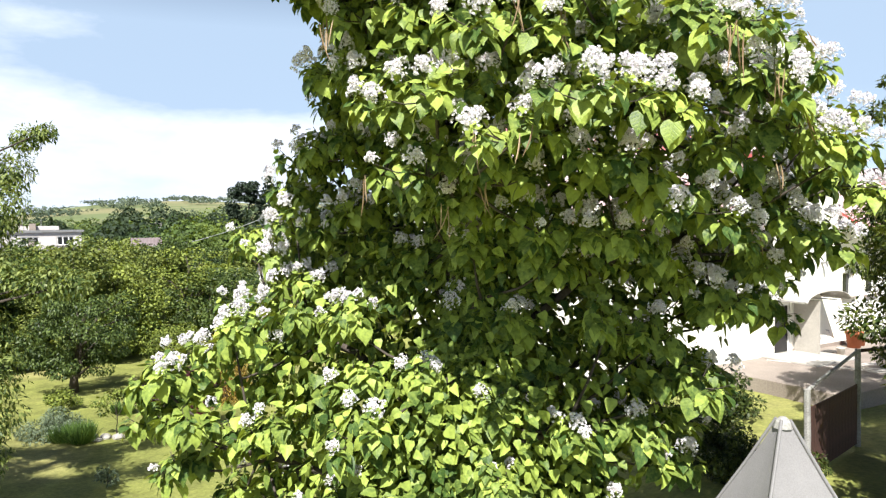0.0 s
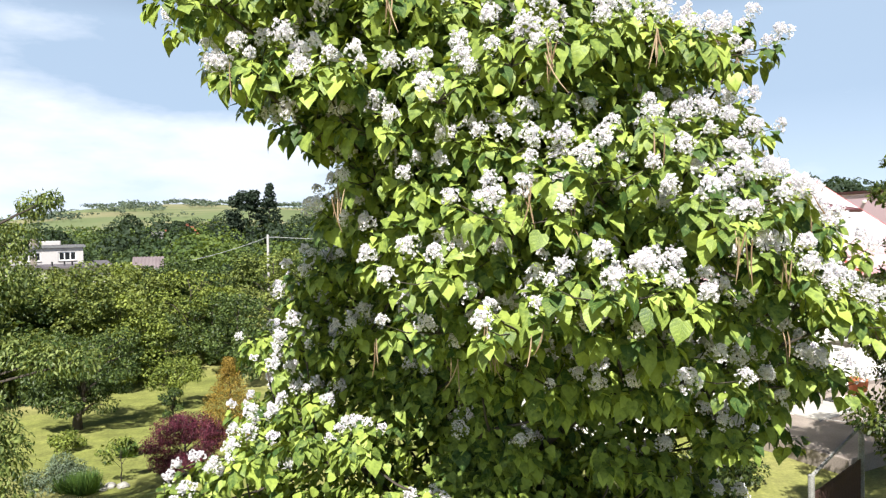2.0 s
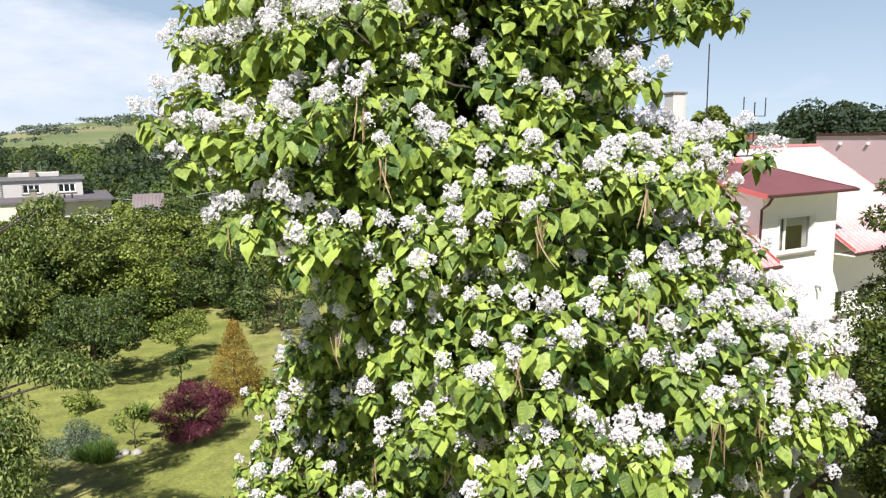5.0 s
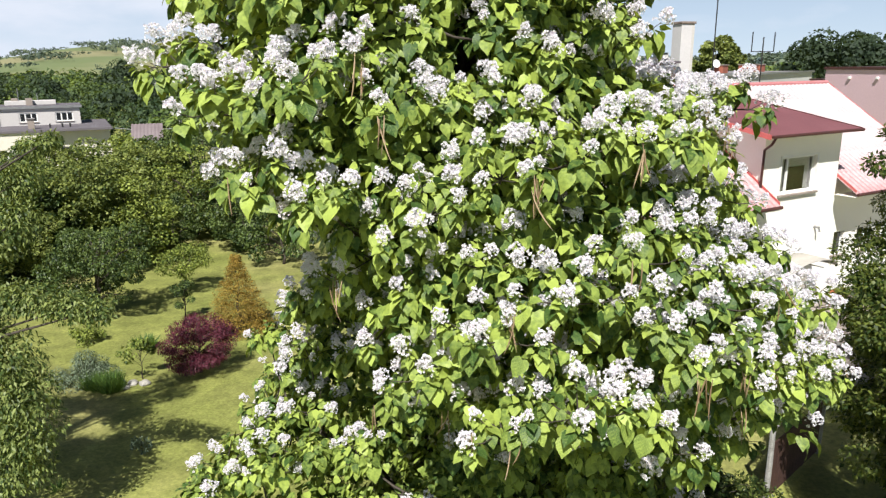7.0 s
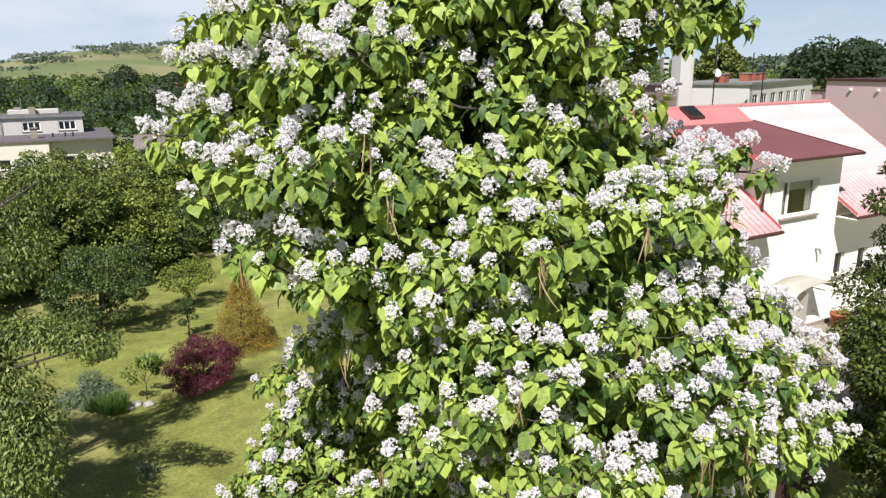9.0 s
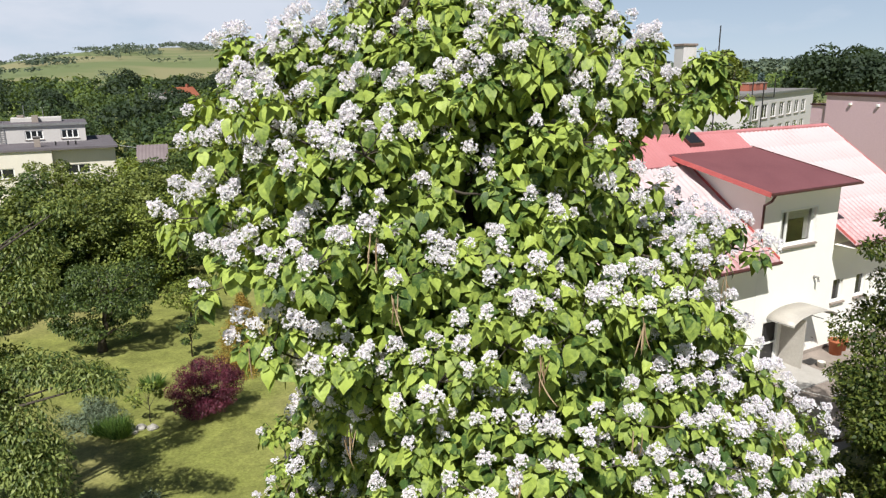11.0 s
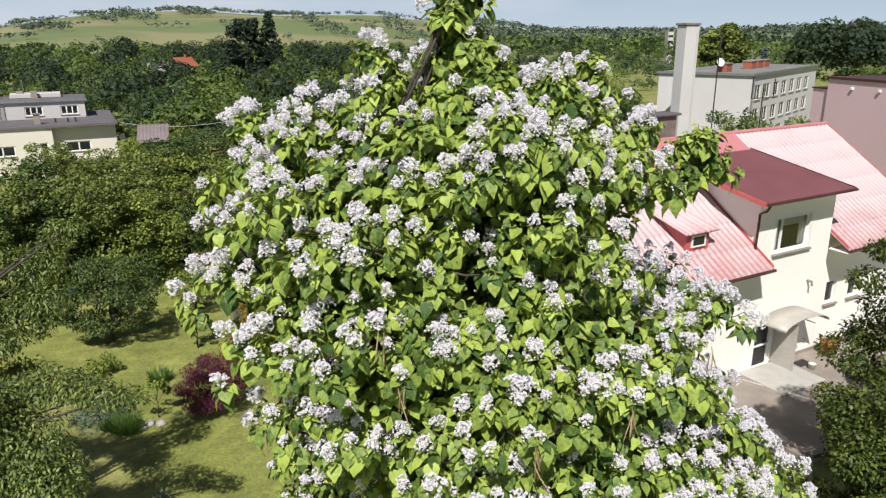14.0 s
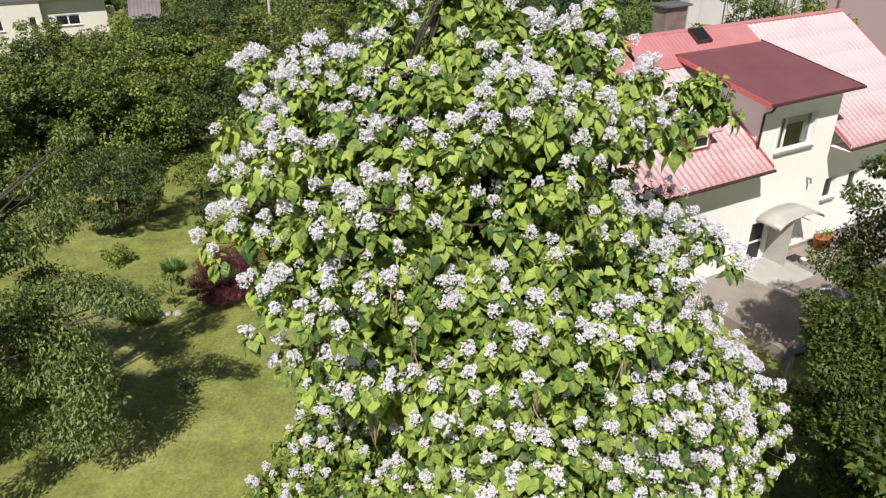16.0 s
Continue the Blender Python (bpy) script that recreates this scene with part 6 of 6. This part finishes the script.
part("pole", tube(bmesh.new(), [(0, 0, 0), (0, 0, ph)], [0.20, 0.13], 8), M_FLATWALL, po)
part("crossarm", boxed(-0.15, 1.3, -0.06, 0.06, ph - 0.28, ph - 0.16), M_STEEL, po)
part("insulator", lathe(bmesh.new(), [(0.05, ph - 0.16), (0.09, ph - 0.05), (0.05, ph + 0.06)], 8), M_WHITE, po)


def cable(p, q_, sag, label="thin pale overhead cable"):
    p, q_ = Vector(p), Vector(q_)
    pts = [p.lerp(q_, k / 16) - Vector((0, 0, sag * 4 * (k / 16) * (1 - k / 16))) for k in range(17)]
    tagged(part("overhead_cable", tube(bmesh.new(), pts, 0.035, 5), M_CABLE, None, label), category="cable", group="overhead cables")


cable((-19.6, 78.5, 5.3), (-49.0, 105.5, 1.0), 1.1)
cable((-18.5, 78.5, 5.25), (18.0, 100.0, 6.0), 1.0)

# ---- distant woods and hedges ----
def far_woods():
    g = np.random.default_rng(77)
    P, S = [], []

    def scatter(n, r0, r1, a0, a1, h0, h1, dens=None, gap=0.0):
        r = np.sqrt(g.uniform(r0 ** 2, r1 ** 2, n))
        a = np.radians(g.uniform(a0, a1, n))
        x, y = r * np.sin(a), r * np.cos(a)
        h = g.uniform(h0, h1, n)
        keep = np.ones(n, bool) if dens is None else dens(x, y) > 0
        if gap:          # crowns stand clear of one another
            placed = []
            for q in range(n):
                if all((x[q] - x[w]) ** 2 + (y[q] - y[w]) ** 2 > (gap * (h[q] + h[w])) ** 2 for w in placed):
                    placed.append(q)
            keep = keep & np.isin(np.arange(n), placed)
        P.append(np.stack([x, y], -1)[keep])
        S.append(h[keep])

    scatter(900, 104, 205, -36, -6, 6, 17, gap=0.22)
    scatter(900, 205, 430, -42, -5, 9, 21, gap=0.24)
    scatter(14, 290, 330, -25, -16, 20, 24, gap=0.22)
    scatter(70, 62, 108, 4, 15.5, 5.5, 9, gap=0.2)
    scatter(60, 200, 420, -5, 16, 8, 14)
    scatter(480, 430, 700, -42, 20, 12, 20)
    scatter(40, 110, 150, 0, 20, 6, 10)
    scatter(60, 165, 225, 26.3, 40, 18.5, 24.5, gap=0.15)
    scatter(110, 180, 400, 14, 38, 7, 13)
    scatter(1000, 400, 900, 6, 42, 10, 17)

    def hedge(x, y):
        r, az = np.hypot(x, y), np.degrees(np.arctan2(x, y))
        row = np.sin(r / 34 + 2.4 * np.sin(az / 4.3)) - 0.93 + 0.25 * smooth(1350, 1500, r)
        return np.where(np.sin(az * 1.1 + r / 57) > -0.2, row, -1)

    def copse(x, y):
        r, az = np.hypot(x, y), np.degrees(np.arctan2(x, y))
        return np.sin(az * 0.62 + 0.8) * np.sin(r / 95 + az * 0.35) + 0.5 * np.sin(az * 1.7 + r / 60) - 0.42

    scatter(12000, 700, 1600, -50, 4, 5, 9, hedge)
    scatter(5200, 1020, 1560, -50, 2, 6, 11, copse)
    scatter(3200, 900, 1800, 0, 50, 10, 16)
    P, S = np.concatenate(P), np.concatenate(S)
    # room for the flat-roofed house
    lx = (P[:, 0] + 49.1) * math.cos(radians(28)) + (P[:, 1] - 103.9) * math.sin(radians(28))
    ly = -(P[:, 0] + 49.1) * math.sin(radians(28)) + (P[:, 1] - 103.9) * math.cos(radians(28))
    inside = (lx > -36) & (lx < 2.0) & (ly > -14) & (ly < 23)
    P, S, lx, ly = P[~inside], S[~inside], lx[~inside], ly[~inside]
    S = np.where((ly < -10) & (lx < 6) & (np.hypot(P[:, 0], P[:, 1]) < 140), np.minimum(S, 5.5), S)
    z = ground_z(P[:, 0], P[:, 1])
    N = len(P)
    R = np.hypot(P[:, 0], P[:, 1])
    az = np.degrees(np.arctan2(P[:, 0], P[:, 1]))
    big = (S > 16.5) & (R < 335) & ((R < 245) | (S > 19.9))
    per = np.where(big, 1600, np.where(R < 245, 580, np.where(R < 430, 230, np.where(R < 800, 52, 14))))
    grain = np.where(big, 0.031, np.where(R < 245, 0.039, np.where(R < 430, 0.052, np.where(R < 800, 0.118, 0.24))))
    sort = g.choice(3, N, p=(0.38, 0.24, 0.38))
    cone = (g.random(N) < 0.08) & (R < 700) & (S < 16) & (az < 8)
    # beyond 820 m trees take the leaf with haze in its colour
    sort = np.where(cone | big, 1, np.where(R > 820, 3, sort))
    wide = np.where(cone, 1.0, np.where(R > 820, g.uniform(1.2, 1.7, N), g.uniform(0.8, 1.2, N)))
    k = np.repeat(np.arange(N), per)
    M = len(k)
    o = unit(g.normal(size=(M, 3)))
    o[:, 2] = np.where(o[:, 2] < -0.35, -o[:, 2], o[:, 2])
    lob = g.integers(0, 8, M)
    lo = unit(np.random.default_rng(3).normal(size=(N * 8, 3))).reshape(N, 8, 3)[k, lob]
    lo[:, 2] = np.abs(lo[:, 2]) - 0.25
    s = S[k]
    w = (s * wide[k])[:, None]
    rl = 0.15 + 0.07 * np.sin(lob * 2.1 + k)[:, None]
    c = np.stack([P[k, 0], P[k, 1], z[k] + s * 0.55], -1) + lo * w * np.array([0.25, 0.25, 0.26])
    pos = c + o * w * rl * (0.85 + 0.2 * g.random((M, 1)))
    f = g.random(M) ** 1.5
    an = g.uniform(0, 6.2832, M)
    rr = s * 0.27 * (1 - f) * (0.75 + 0.3 * np.sin(f * 40) + 0.2 * g.random(M))
    tall = np.stack([P[k, 0] + rr * np.cos(an), P[k, 1] + rr * np.sin(an), z[k] + s * (0.05 + 1.05 * f)], -1)
    pos = np.where(cone[k][:, None], tall, pos)
    d = unit(np.cross(o, g.normal(size=o.shape)) + 0.3 * g.normal(size=o.shape))
    size = s * grain[k] * (0.6 + 0.8 * g.random(M))
    sv, dv, uv = frames_of(d, unit(o + np.array([0, 0, 0.35]) + 0.34 * g.normal(size=o.shape)))
    v = pos[:, None] + size[:, None, None] * (TUFT1_V[None, :, 0:1] * sv[:, None] + TUFT1_V[None, :, 1:2] * dv[:, None] + TUFT1_V[None, :, 2:3] * uv[:, None])
    fc = (np.arange(M) * 4)[:, None] + np.arange(4)[None]
    me = mesh_of("distant_trees", v, fc, [M_FAR_HAZY, M_FAR_DARK, M_FAR_LIGHT, M_HILL_HAZED], sort[k])
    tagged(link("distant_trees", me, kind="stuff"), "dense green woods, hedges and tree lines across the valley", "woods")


far_woods()
